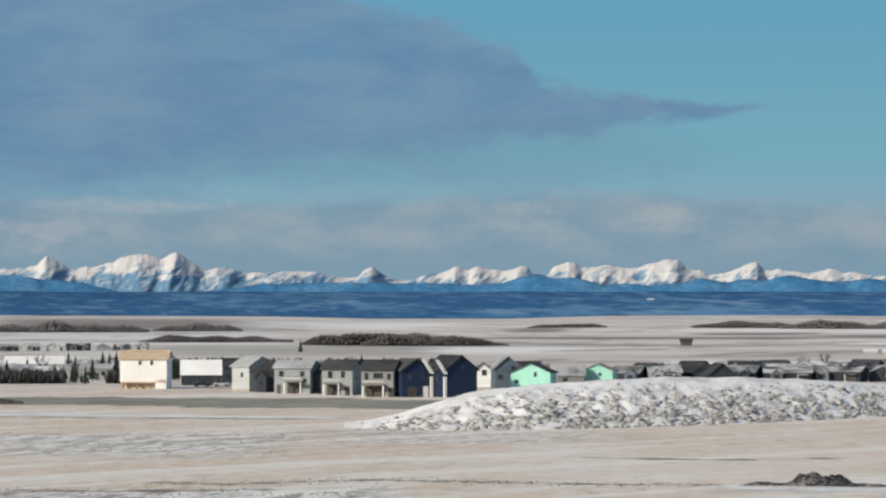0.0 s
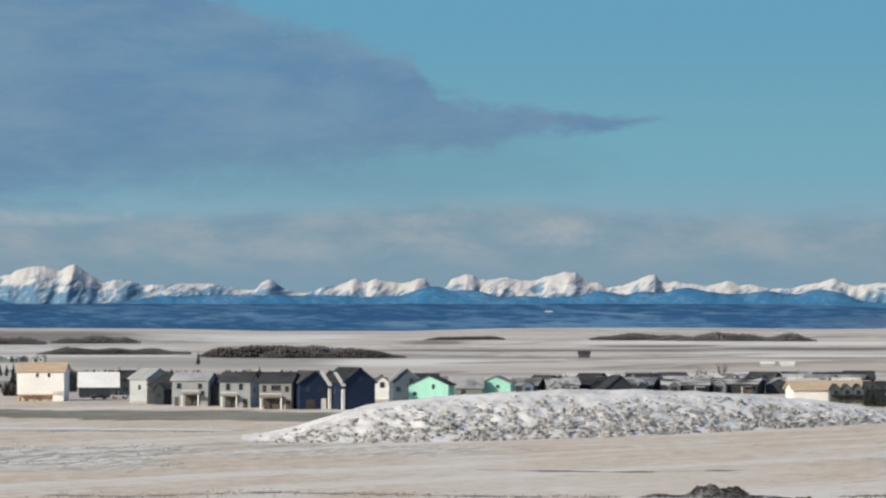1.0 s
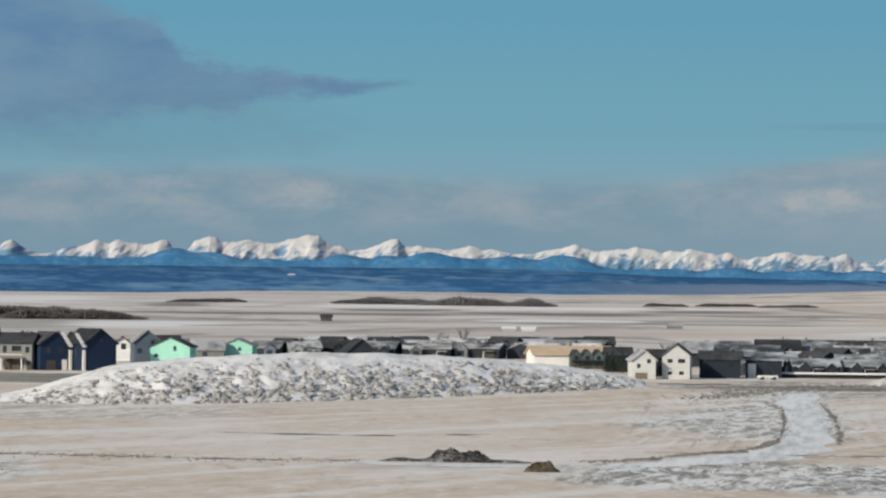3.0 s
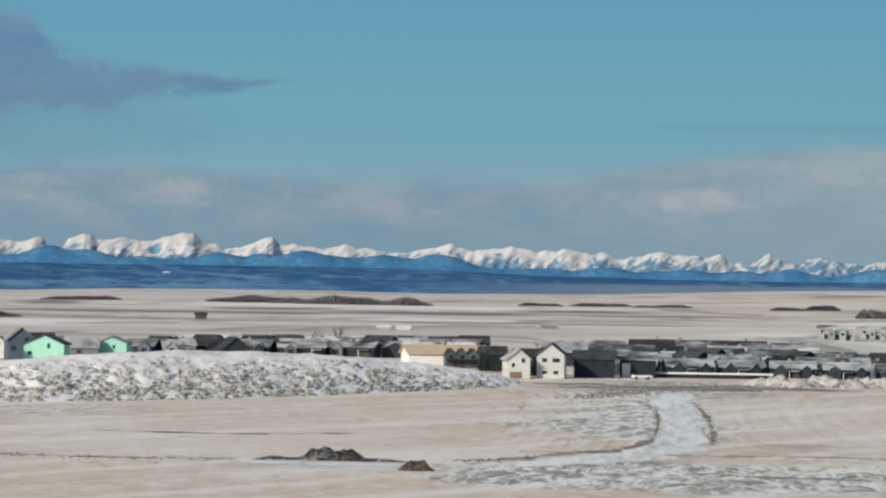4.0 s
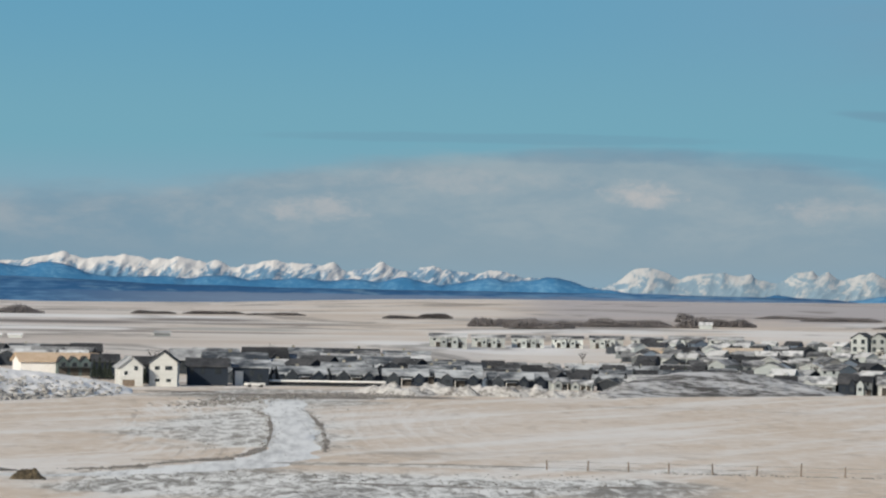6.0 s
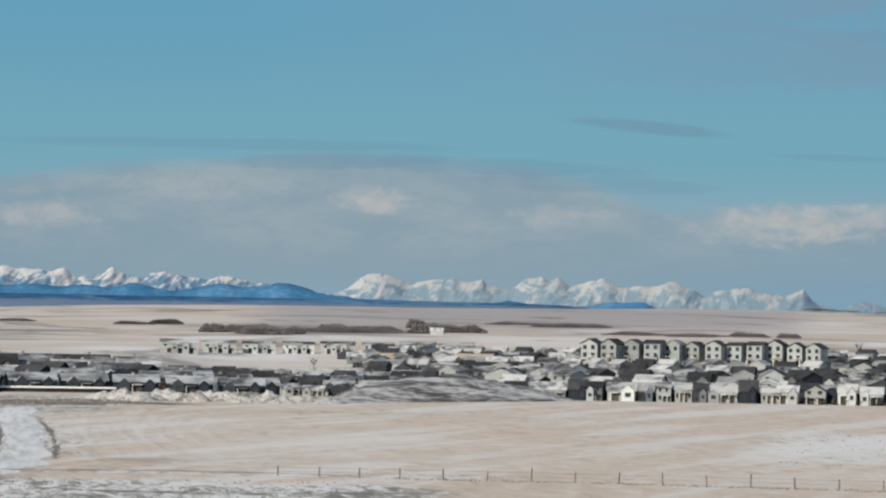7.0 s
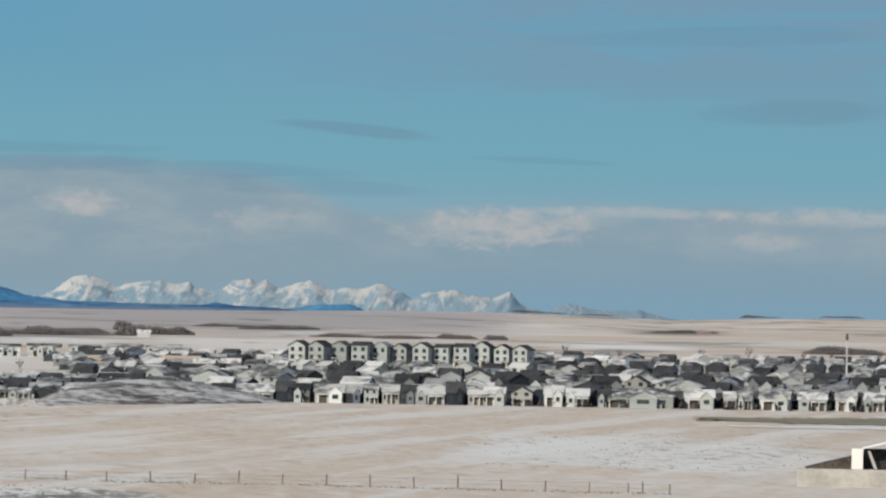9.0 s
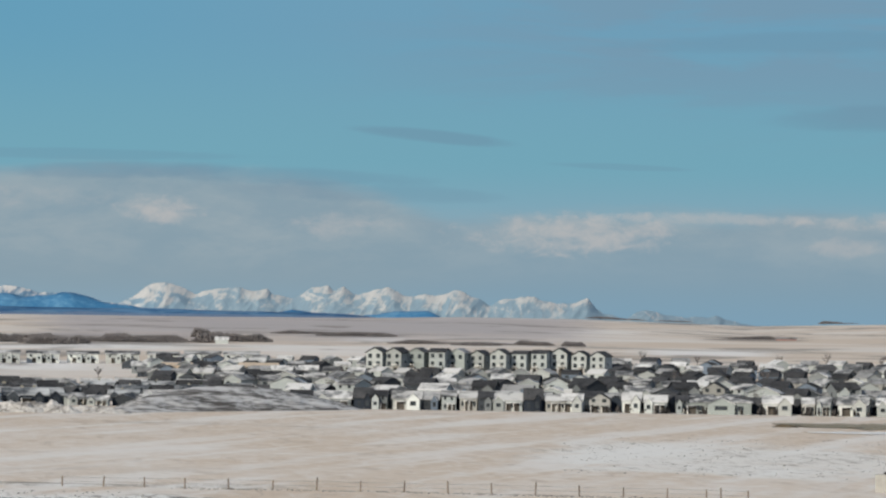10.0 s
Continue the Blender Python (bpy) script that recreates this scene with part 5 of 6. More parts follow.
def snow_wall():
    root = tagged(new("retaining_wall"), "long dark retaining wall topped with snow", "wall")
    part("wall", box(-13.5, 13.5, -0.4, 0.4, -0.3, 0.9), W_CHAR, root)
    part("snow_cap", box(-13.8, 13.8, -1.4, 1.4, 0.9, 1.3, 0.15), M_SNOW, root, "snow cap")
    put(root, 0.6, 868, 0)


snow_wall()

put(house("dark house with a steep charcoal gable behind the mound", 8.6, 9, 1.6, 3.6, W_CHAR, R_DARK, "y", ((0.6, 1.2, 1.0, 1.0),)), -6.45, 1034, 14)

put(house("long white house under a snow-covered roof", 16.5, 9, 3.6, 2.0, W_PALE, M_SNOW, "x", ((-5, 1.4, 1.4, 1.2), (1, 1.4, 1.6, 1.2), (5, 1.4, 1.2, 1.2)), ((-2.0, 1.0, 2.1, M_DARKDOOR_SHADE),), base=0.5), -16.5, 1150, 0)
put(house("pale low house with a light grey roof", 12.5, 8, 3.1, 1.1, W_PALE, R_LIGHT, "x", ((-4, 1.2, 1.2, 1.2), (0.5, 1.2, 1.6, 1.2), (4, 1.2, 1.2, 1.2)), ((2.4, 1.0, 2.1, M_DARKDOOR_SHADE),), base=0.4), -15.72, 1085, 4)

# ---- house patterns for the streets behind ----
KINDS = {}


def pattern(key, *args, **kw):
    kind_name = "bungalow" if key.startswith("one") else "townhouse" if key.startswith("tall") else "duplex" if key == "duplex" else "house"
    ob = house(*args, kind_name=kind_name, **kw)
    KINDS[key] = ob
    return ob


TWO = ((-2.2, 3.9, 1.3, 1.3), (1.8, 3.9, 1.5, 1.3), (-2.2, 1.0, 1.6, 1.4))
ONE = ((-2.2, 1.1, 1.4, 1.2), (1.6, 1.1, 1.2, 1.2))
pattern("two_white", "white two-storey house with a snow-dusted gable roof", 8.2, 10, 5.2, 2.0, W_WHITE, R_SNOW, "x", TWO, bays=((1.9, 3.4, 4.6, 1.5, W_WHITE),), porch=((-2.2, 2.8, 2.3),), group="houses of the suburb")
pattern("two_grey", "grey two-storey house with a dark roof", 8.2, 10, 5.2, 2.0, W_GREY, R_DARK, "x", TWO, bays=((-1.9, 3.6, 4.4, 1.6, W_LIGHT),), porch=((2.2, 2.4, 2.3),), group="houses of the suburb")
pattern("two_light", "light grey two-storey house with a snow-streaked roof", 8.6, 10, 5.2, 1.9, W_LIGHT, R_STREAK, "x", TWO, porch=((0.4, 2.2, 2.4), (3.0, 1.6, 2.4)), group="houses of the suburb")
pattern("two_beige", "beige two-storey house with a dark gable roof", 7.6, 10, 5.0, 2.2, W_BEIGE, R_DARK, "y", TWO, porch=((-1.8, 2.6, 2.3), (2.0, 2.2, 2.3)), group="houses of the suburb")
pattern("two_char", "charcoal two-storey house with a dark roof", 8.2, 10, 5.0, 2.0, W_CHAR, R_DARK, "x", TWO, bays=((1.6, 3.8, 4.2, 1.5, W_GREY),), group="houses of the suburb")
pattern("one_white", "white single-storey house with a snowy gable and dark porch", 8.4, 9, 3.0, 1.7, W_PALE, R_SNOW, "x", ONE[:1], bays=((2.0, 3.8, 2.8, 1.5, W_PALE),), porch=((-1.9, 2.4, 2.2),), group="houses of the suburb")
pattern("one_light", "light grey bungalow with a low snowy roof", 9.6, 9, 3.1, 1.6, W_LIGHT, R_SNOW, "x", ONE, bays=((-2.8, 3.4, 2.7, 1.4, W_WHITE),), porch=((0.4, 1.6, 2.3), (3.0, 1.8, 2.3)), group="houses of the suburb")
pattern("one_sage", "sage grey bungalow with a hipped snowy roof", 13.5, 9, 3.3, 1.7, W_SAGE, R_SNOW, "x", ((-3.8, 1.1, 1.2, 1.3), (4.6, 1.1, 1.2, 1.3)), hip=True, bays=((0.6, 5.6, 2.9, 1.6, W_SAGE),), porch=((-5.4, 1.8, 2.2),), group="houses of the suburb")
pattern("one_cream", "cream bungalow with dark porches between pale bays", 9.0, 9, 3.2, 1.5, W_CREAM, R_STREAK, "x", ((-3.2, 1.2, 1.2, 1.2), (3.2, 1.2, 1.2, 1.2)), porch=((-1.3, 1.5, 2.5), (1.3, 1.7, 2.5)), group="houses of the suburb")
pattern("one_long", "long dark low house with a snow-streaked roof", 15.0, 9, 3.1, 1.5, W_CHAR, R_STREAK, "x", ((-6.4, 1.1, 1.0, 1.1), (0, 1.1, 1.6, 1.1)), trim=R_DARK, bays=((-3.6, 3.8, 2.8, 1.4, W_GREY),), chimney=2.0, porch=((4.6, 3.0, 2.3),), side_windows=False, group="houses of the suburb")
pattern("one_black", "low near-black house with dark shingles and faint snow", 9.5, 9, 3.2, 2.4, W_NIGHT, R_DARK, "x", ((-2.2, 1.1, 1.0, 1.1), (1.6, 1.1, 1.6, 1.1)), trim=W_CHAR, bays=((2.0, 3.4, 2.8, 1.6, W_NIGHT),), side_windows=False, group="houses of the suburb")
pattern("one_row", "long navy low row of homes with frosted pale roofs", 14.0, 9, 3.2, 1.9, W_NIGHT, R_PALE, "x", ((-6, 1.0, 1.0, 1.1), (1, 1.0, 1.2, 1.1)), trim=W_CHAR, bays=((-3.8, 3.4, 2.9, 1.5, W_CHAR), (4.2, 3.0, 2.9, 1.3, W_NIGHT)), porch=((0.2, 3.0, 2.2),), chimney=-1.0, side_windows=False, group="houses of the suburb")
pattern("one_board", "single-storey house shell of bare tan boards", 12.0, 9, 3.0, 1.2, M_BOARD, M_BOARD, "x", ((-3, 1.0, 1.2, 1.2),), trim=M_BOARD, porch=((4.2, 2.6, 2.2),), side_windows=False, group="houses of the suburb")
pattern("one_dark", "dark bungalow with a frosted roof", 9.6, 9, 3.0, 2.0, W_CHAR, R_GREY, "x", ONE, trim=R_DARK, bays=((2.4, 3.6, 2.7, 1.4, W_SLATE),), group="houses of the suburb")
pattern("tall_light", "light grey three-storey townhouse with a flat-pitched roof", 5.5, 10, 8.4, 1.0, W_LIGHT, R_DARK, "x", ((-1.5, 6.4, 1.2, 1.4), (1.3, 6.4, 1.2, 1.4), (-1.5, 3.7, 1.2, 1.4), (1.3, 3.7, 1.2, 1.4)), ((0, 2.6, 2.3, M_DARKDOOR_SHADE),), porch=((1.4, 1.8, 2.4),), decks=((-1.3, 2.4, 3.0),), group="townhouses of the suburb")
pattern("tall_white", "white three-storey townhouse with a dark gable", 5.4, 10, 7.8, 1.6, W_WHITE, R_DARK, "y", ((-1.4, 6.0, 1.2, 1.4), (1.3, 6.0, 1.2, 1.4), (-1.4, 3.5, 1.2, 1.4), (1.3, 3.5, 1.2, 1.4)), ((0, 2.6, 2.3, M_DARKDOOR_SHADE),), porch=((-1.4, 1.8, 2.4),), decks=((1.2, 2.4, 3.0),), group="townhouses of the suburb")
pattern("tall_sage", "sage grey three-storey townhouse", 5.5, 10, 8.0, 1.4, W_SAGE, R_GREY, "y", ((-1.4, 6.0, 1.2, 1.4), (1.3, 6.0, 1.2, 1.4), (-1.4, 3.5, 1.2, 1.4)), ((1.2, 2.6, 2.3, M_TRIM),), porch=((1.4, 1.8, 2.4),), decks=((-1.3, 2.4, 3.0),), group="townhouses of the suburb")
pattern("duplex", "long pale row house with dark porches and a snow-streaked roof", 15.0, 9, 4.2, 1.3, W_PALE, R_STREAK, "x", ((-5.6, 2.8, 1.2, 1.0), (1.4, 2.8, 1.2, 1.0)), porch=((-4.2, 1.9, 2.2), (0.4, 1.9, 2.2), (4.8, 1.9, 2.2)), bays=((-1.9, 2.6, 3.7, 0.8, W_WHITE), (2.6, 2.6, 3.7, 0.8, W_WHITE)), group="duplexes beyond the fields")
FARS = []
for key, wall, roof, along in (("plain_white", W_WHITE, R_SNOW, "x"), ("plain_grey", W_GREY, R_STREAK, "x"), ("plain_light", W_LIGHT, R_GREY, "y"), ("plain_char", W_CHAR, R_DARK, "x"), ("plain_beige", W_BEIGE, R_GREY, "x"), ("plain_slate", W_SLATE, R_DARK, "y")):
    FARS.append(key)
    label = {"plain_white": "white house with a snowy roof", "plain_grey": "grey house with a snow-streaked roof", "plain_light": "light grey house with a frosted gable", "plain_char": "charcoal house with a dark shingle roof", "plain_beige": "beige house with a frosted shingle roof", "plain_slate": "slate blue house with a dark gable"}[key]
    pattern(key, label, 8.4, 10, 4.6, 2.0, wall, roof, along, ((-2.2, 2.6, 1.6, 1.4), (1.4, 1.0, 1.2, 1.4)), side_windows=False, bays=((2.0, 3.4, 3.6, 1.4, wall),) if along == "x" else (), porch=((-1.6, 2.4, 2.2),) if along == "y" else (), group="houses of the suburb")
BACK = []
for key, wall, roof, along, label in (("plain_far_white", W_WHITE, R_GREY, "x", "small white house far back in the suburb"), ("plain_far_grey", W_GREY, R_SNOW, "x", "small grey house with a snowy roof far back"), ("plain_far_char", W_CHAR, R_DARK, "x", "small charcoal house far back in the suburb"), ("plain_far_light", W_LIGHT, R_SNOW, "x", "small pale house with a snowy roof far back"), ("plain_far_slate", W_SLATE, R_DARK, "x", "small slate blue house far back in the suburb")):
    BACK.append(key)
    pattern(key, label, 8.6, 9, 4.4, 2.0, wall, roof, along, ((-1.6, 2.2, 2.2, 1.6),), side_windows=False, group="houses of the suburb")
FIRST = set()


def settle(key, az, r, turn=0.0, size=1.0):
    m = stand(az, r, turn) @ Matrix.Diagonal((size, size, size, 1))
    if key not in FIRST:
        FIRST.add(key)
        KINDS[key].matrix_basis = m
        return KINDS[key]
    ob = copy_thing(KINDS[key], stand(az, r, turn))
    ob.scale = (size, size, size)
    return ob


TURNS = (0, 0, 90, 20, -35)


def street(az0, az1, r0, r1, keys, gap=2.2, turn=0.0, jitter=4.0, skip=0.0, size=1.0):
    """Houses side by side from bearing to bearing; r0, r1: their ranges, or, below zero, the elevations at which they stand."""
    widths = {"one_long": 15.5, "one_row": 14.5, "one_board": 12.5, "o": 9.6, "t": 8.4, "d": 15.5, "p": 8.8}
    az = az0
    while az < az1:
        k = (az - az0) / (az1 - az0)
        r = r0 + (r1 - r0) * k
        if r < 0:
            r = meets(az, r)
        key = rng.choice(keys)
        w = (14.0 if key == "one_sage" else 5.8 if key.startswith("tall") else widths.get(key, widths[key[0]])) * size
        step = math.degrees((w + gap * rng.uniform(0.6, 1.5)) / r)
        if rng.random() >= skip:
            free = key[0] != "d" and not key.startswith("tall") and key not in ("one_row", "one_long")
            settle(key, az + step / 2, r + rng.uniform(-4, 4), turn + (rng.choice(TURNS) if free else 0) + rng.uniform(-jitter, jitter), size * rng.uniform(0.92, 1.06))
        az += step


MIX = ["one_black", "two_white", "two_grey", "two_light", "two_beige", "two_char", "one_light", "one_cream", "one_dark", "one_dark", "two_char"]
LOW = ["one_white", "one_light", "one_sage", "one_cream", "one_white"]
for key, az, r, size in (("one_dark", -1.32, 985, 1.2), ("one_row", -0.72, 965, 1.1), ("one_black", -0.28, 1005, 1.15), ("one_dark", 0.2, 1010, 1.1), ("one_light", -1.0, 1030, 1.2)):
    settle(key, az, r, 4, size)
# the front row along the field: kind, bearing, width and height of each house
FRONT = [
    ("one_light", 7.85, 11.5, 1.15), ("one_black", 8.3, 6.0, 1.2), ("two_grey", 8.55, 5.0, 0.85), ("one_white", 8.95, 9.0, 1.25), ("one_dark", 9.3, 5.5, 1.2),
    ("two_light", 9.56, 4.6, 0.9), ("one_cream", 9.84, 5.4, 1.3), ("two_char", 10.1, 4.6, 0.85), ("one_light", 10.42, 9.5, 1.2), ("one_black", 10.8, 6.0, 1.3),
    ("one_cream", 11.13, 6.5, 1.15), ("one_white", 11.38, 6.6, 1.25), ("two_beige", 11.78, 6.6, 0.85), ("one_white", 12.25, 6.0, 1.35), ("one_light", 12.6, 7.2, 1.2),
    ("two_grey", 12.98, 4.0, 0.8), ("one_sage", 13.52, 21.0, 1.15), ("one_white", 14.38, 9.2, 1.25), ("one_cream", 14.83, 4.0, 1.15), ("one_light", 15.07, 4.4, 1.15),
    ("one_white", 15.5, 9.4, 1.25), ("one_light", 16.04, 9.0, 1.2), ("one_white", 16.53, 6.6, 1.2), ("one_light", 16.95, 6.4, 1.2), ("one_cream", 17.4, 8.0, 1.2),
]
FULL_WIDTH = {"one_light": 9.6, "one_black": 9.5, "two_grey": 8.2, "one_white": 8.4, "one_dark": 9.6, "two_light": 8.6, "one_cream": 9.0, "two_char": 8.2, "two_beige": 7.6, "one_sage": 13.5}
for key, az, width, tall in FRONT:
    home = settle(key, az, meets(az, -1.335 + 0.003 * (az - 7.8)), rng.uniform(-5, 3))
    home.scale = (width / FULL_WIDTH[key], 1.0, tall)
# near-black row added behind, standing for the shade in the front row's gaps
street(7.2, 17.6, -1.318, -1.29, ["one_black", "two_char", "one_black"], 0.6, turn=-5, jitter=8, size=0.86)
street(6.6, 17.6, -1.27, -1.22, MIX + LOW, 1.8, turn=-12, jitter=7)
street(6.4, 17.6, -1.18, -1.14, MIX, 2.4, turn=-8, jitter=8)
for k in range(2):
    street(6.3 - 0.1 * k, 17.7, -1.09 + 0.07 * k, -1.06 + 0.07 * k, FARS, 2.2, turn=-9, jitter=8, size=0.88)
for k in range(5):
    street(2.3 + 0.15 * k, 6.7, -1.33 + 0.065 * k, -1.30 + 0.06 * k, ["one_black", "one_dark", "one_row", "one_black", "one_long", "one_light"], 1.0, turn=-5, jitter=14, size=0.76)
street(8.35, 11.75, -0.83, -0.80, ["tall_light", "tall_white", "tall_sage"], 1.5, turn=-14, jitter=4, size=1.2)
# dark houses added behind the townhouses so the gaps between them show dark
street(8.3, 11.9, -0.80, -0.775, ["plain_char", "plain_grey"], 0.4, jitter=2, size=1.2)
street(6.1, 8.2, -0.80, -0.79, BACK, 2.5, turn=-14, jitter=14, size=0.78)
street(6.2, 17.8, -0.90, -0.88, BACK, 2.5, turn=-14, jitter=14, size=0.82)
for k in range(4):
    street(11.9, 17.8, -0.84 + 0.05 * k, -0.82 + 0.045 * k, BACK, 2.5 + 1.0 * k, turn=-15, jitter=14, size=0.82)
street(2.1, 6.3, -0.70, -0.69, ["duplex"], 2.2, jitter=1)
for k in range(5):
    street(4.7 + 0.12 * k, 7.4, -0.775 - 0.06 * k, -0.77 - 0.06 * k, BACK + ["one_dark", "one_black", "plain_char"], 2.0, turn=-12, jitter=12, size=0.78)
settle("one_board", 5.55, meets(5.55, -0.83), -4)
settle("one_board", 6.75, meets(6.75, -0.86), 5, 1.25)
street(5.2, 8.4, -0.71, -0.71, BACK, 4, turn=-15, jitter=14, size=0.75)
for k, r in enumerate((888, 925, 965, 1010, 1060, 1125)):
    street(-0.9 + 0.14 * k, 3.35 - 0.06 * k, r, r + 8, ["one_row", "one_row", "one_dark", "one_row", "one_long", "one_black"] if k else ["one_row", "one_long", "one_row", "one_black"], 0.6, turn=2, jitter=10, size=0.78 + 0.05 * k)
for k, r in enumerate((1045, 1080, 1120, 1165)):
    street(-8.0 + 0.25 * k, -2.9, r, r + 25, ["one_dark", "one_long", "one_light", "one_white", "one_black", "one_dark", "one_row"], 0.8, turn=-8, skip=0.04, jitter=14, size=0.86)
street(-17.1, -15.0, -0.635, -0.62, ["one_light", "one_dark", "one_long", "one_white"], 2.5, jitter=12, size=0.68)
street(-14.4, -9.0, 1040, 1060, ["one_dark", "two_char", "one_long"], 3, skip=0.15, size=0.9)
# charcoal houses added to stand for the shade between the new houses
street(-13.2, -10.7, 925, 899, ["two_char", "two_char", "plain_char"], 0.3, turn=-14, jitter=3)
street(-10.4, -9.2, 985, 975, ["two_char", "plain_grey", "one_dark"], 3, skip=0.1)
for k, r in enumerate((1080, 1130, 1190, 1260)):
    street(-18.2, -15.5 + 0.15 * k, r, r + 15, ["one_white", "one_light", "one_white", "one_dark", "one_light", "one_row"], 1.6, skip=0.1, jitter=12, size=0.8)
for key, ob in KINDS.items():
    if key not in FIRST:
        for o in (*ob.children_recursive, ob):
            bpy.data.objects.remove(o)


# ---- trees ----
BELTS_NEAR = [
    (-17.16, -14.81, 2593, 8.3), (-14.77, -13.44, 2657, 6.2), (-14.98, -12.7, 2091, 3.6), (-12.61, -10.7, 1977, 6.6),
    (-11.7, -9.53, 1956, 5.7), (-11.2, -10.37, 2021, 7.3), (-9.28, -8.08, 2921, 3.8), (-6.83, -5.8, 2882, 5.0),
    (-5.96, -4.0, 2845, 4.5), (-6.87, -5.42, 2934, 6.0), (-5.58, -3.51, 2815, 7.8), (-1.51, -0.59, 2929, 4.3),
    (-0.59, 0.32, 2879, 2.9), (1.44, 2.06, 2754, 2.4), (1.94, 2.48, 2788, 4.5), (2.69, 3.22, 2351, 7.2),
    (3.22, 4.28, 2286, 6.4), (-2.26, -1.59, 2899, 3.4), (3.02, 3.84, 2433, 4.9), (3.76, 5.66, 2444, 6.0),
]
BELTS_MORE = [
    (4.42, 4.91, 2503, 7.3), (4.7, 5.7, 2560, 4.2), (5.75, 6.95, 2540, 7.0), (5.74, 6.07, 2790, 6.9), (6.9, 8.6, 3049, 5.0),
    (8.48, 8.81, 4800, 4.2), (9.57, 10.32, 2505, 2.9), (11.52, 12.47, 4800, 4.9), (12.56, 13.14, 4800, 3.5),
    (13.64, 14.38, 3168, 4.1), (14.96, 15.37, 4800, 7.0), (15.88, 17.1, 2024, 5.3), (14.96, 15.54, 4800, 4.9),
    (16.12, 16.78, 4800, 4.2), (-12.36, -10.45, 2021, 5.6), (-14.94, -12.7, 2139, 3.4), (3.3, 4.1, 2244, 5.0),
    (4.26, 5.76, 2455, 4.6), (5.76, 6.29, 2454, 6.8), (8.62, 10.48, 2551, 3.3), (10.48, 11.11, 2562, 3.4),
    (11.19, 11.56, 2532, 4.8), (7.58, 8.78, 2937, 4.3),
]
BELTS = BELTS_NEAR + BELTS_MORE
for row, (az0, az1, r, h) in enumerate(BELTS):
    h *= 1.1 if r < 3000 else 0.65
    n = int(max(24, (az1 - az0) * r * 0.0175 / max(0.8, h) * 520))
    pl = []
    for _ in range(n):
        a = rng.uniform(az0, az1)
        edge = min(1.0, 4 * min(a - az0, az1 - a) / (az1 - az0) + 0.3)
        p = spot(a, r + rng.uniform(-12, 12))
        s = h * edge * (0.75 + 0.5 * noise.noise(Vector((a * 2.5, r * 0.01, 0))))
        u = rng.random() ** 2
        pl.append((p.x, p.y, p.z + s * u * 0.6, s * rng.uniform(0.07, 0.22), s * rng.uniform(0.16, 0.38)))
    clumps("tree_belt", pl, M_PALE_THICKET if row in (0, 1, 5, 8, 10) or az0 > 2.5 else M_THICKET, "belt of bare brown trees and brush between fields", "trees", TWIGS)


def spruce(az, r, h):
    root = tagged(new("spruce_tree"), "dark green spruce tree", "tree", "spruces among the houses")
    bm = bmesh.new()
    bmesh.ops.create_cone(bm, cap_ends=True, segments=7, radius1=0.16, radius2=0.06, depth=h * 0.9, matrix=Matrix.Translation((0, 0, h * 0.45)))
    part("trunk", bm, M_BARK, root)
    bm = bmesh.new()
    for k in range(7):
        z = h * (0.12 + 0.12 * k)
        rad = h * 0.26 * (1 - k / 7.6)
        for q in range(9):
            a = q / 9 * 6.283 + k * 0.5 + rng.uniform(-.2, .2)
            l = rad * rng.uniform(0.7, 1.15)
            v = [bm.verts.new((math.cos(a + s) * l * f, math.sin(a + s) * l * f, z + dz)) for s, f, dz in ((0, 1, -h * .04), (0.4, 0.4, h * .06), (0, 0.05, h * .17), (-0.4, 0.4, h * .06), (0, 0.45, -h * .02))]
            bm.faces.new((v[0], v[1], v[2], v[3]))
            bm.faces.new((v[0], v[4], v[1])), bm.faces.new((v[0], v[3], v[4]))
    part("crown", bm, M_SPRUCE, root)
    put(root, az, r)


for k in range(16):
    spruce(-17.6 + 0.085 * k + rng.uniform(-.05, .05) + (0.5 if k > 12 else 0), 1030 + rng.uniform(-15, 15), rng.uniform(2.8, 5.0))
for az, r, h in ((-15.75, 1015, 5.0), (-13.75, 1040, 7.5), (-13.62, 1045, 6.5), (-15.5, 1090, 8), (-15.4, 1095, 7.4), (-15.3, 1085, 8.2), (-12.6, 1700, 6), (-16.9, 1075, 6), (-16.2, 1068, 5), (-15.9, 1072, 7), (-15.65, 1065, 6.5), (-17.2, 1120, 7), (-16.6, 1118, 6), (-16.0, 1125, 7.5), (-15.5, 1180, 7), (-14.5, 1060, 6), (-14.4, 1075, 5), (-14.45, 1065, 7), (-11.9, 960, 8), (-11.7, 965, 8.5), (-2.78, 905, 5.0), (-2.7, 900, 5.6), (-2.62, 905, 4.6), (-2.55, 895, 5.2), (-2.08, 866, 5.0), (-2.03, 868, 4.4)):
    spruce(az, r, h)


YARD = []
for k in range(46):
    az = rng.uniform(3.4, 17.5)
    YARD.append((az, meets(az, rng.choice((-1.30, -1.22, -1.14, -1.05, -0.95, -0.85))) + 9, rng.uniform(3.0, 6.0)))
for az, r, h in YARD + [(rng.uniform(-8, -3), rng.uniform(1050, 1180), rng.uniform(3, 5)) for _ in range(10)] + [(rng.uniform(-0.8, 3), rng.uniform(900, 1150), rng.uniform(3, 5.5)) for _ in range(12)]:
    spruce(az, r, h)


# ---- far buildings ----
def barn(label, az, r, w, h, wall, roof):
    put(house(label, w, 8, h * 0.62, h * 0.4, wall, roof, "x", (), (), side_windows=False, kind_name="barn"), az, r)


barn("white farm shed on the far fields", -4.23, 1693, 5.6, 1.7, W_PALE, M_SNOW)
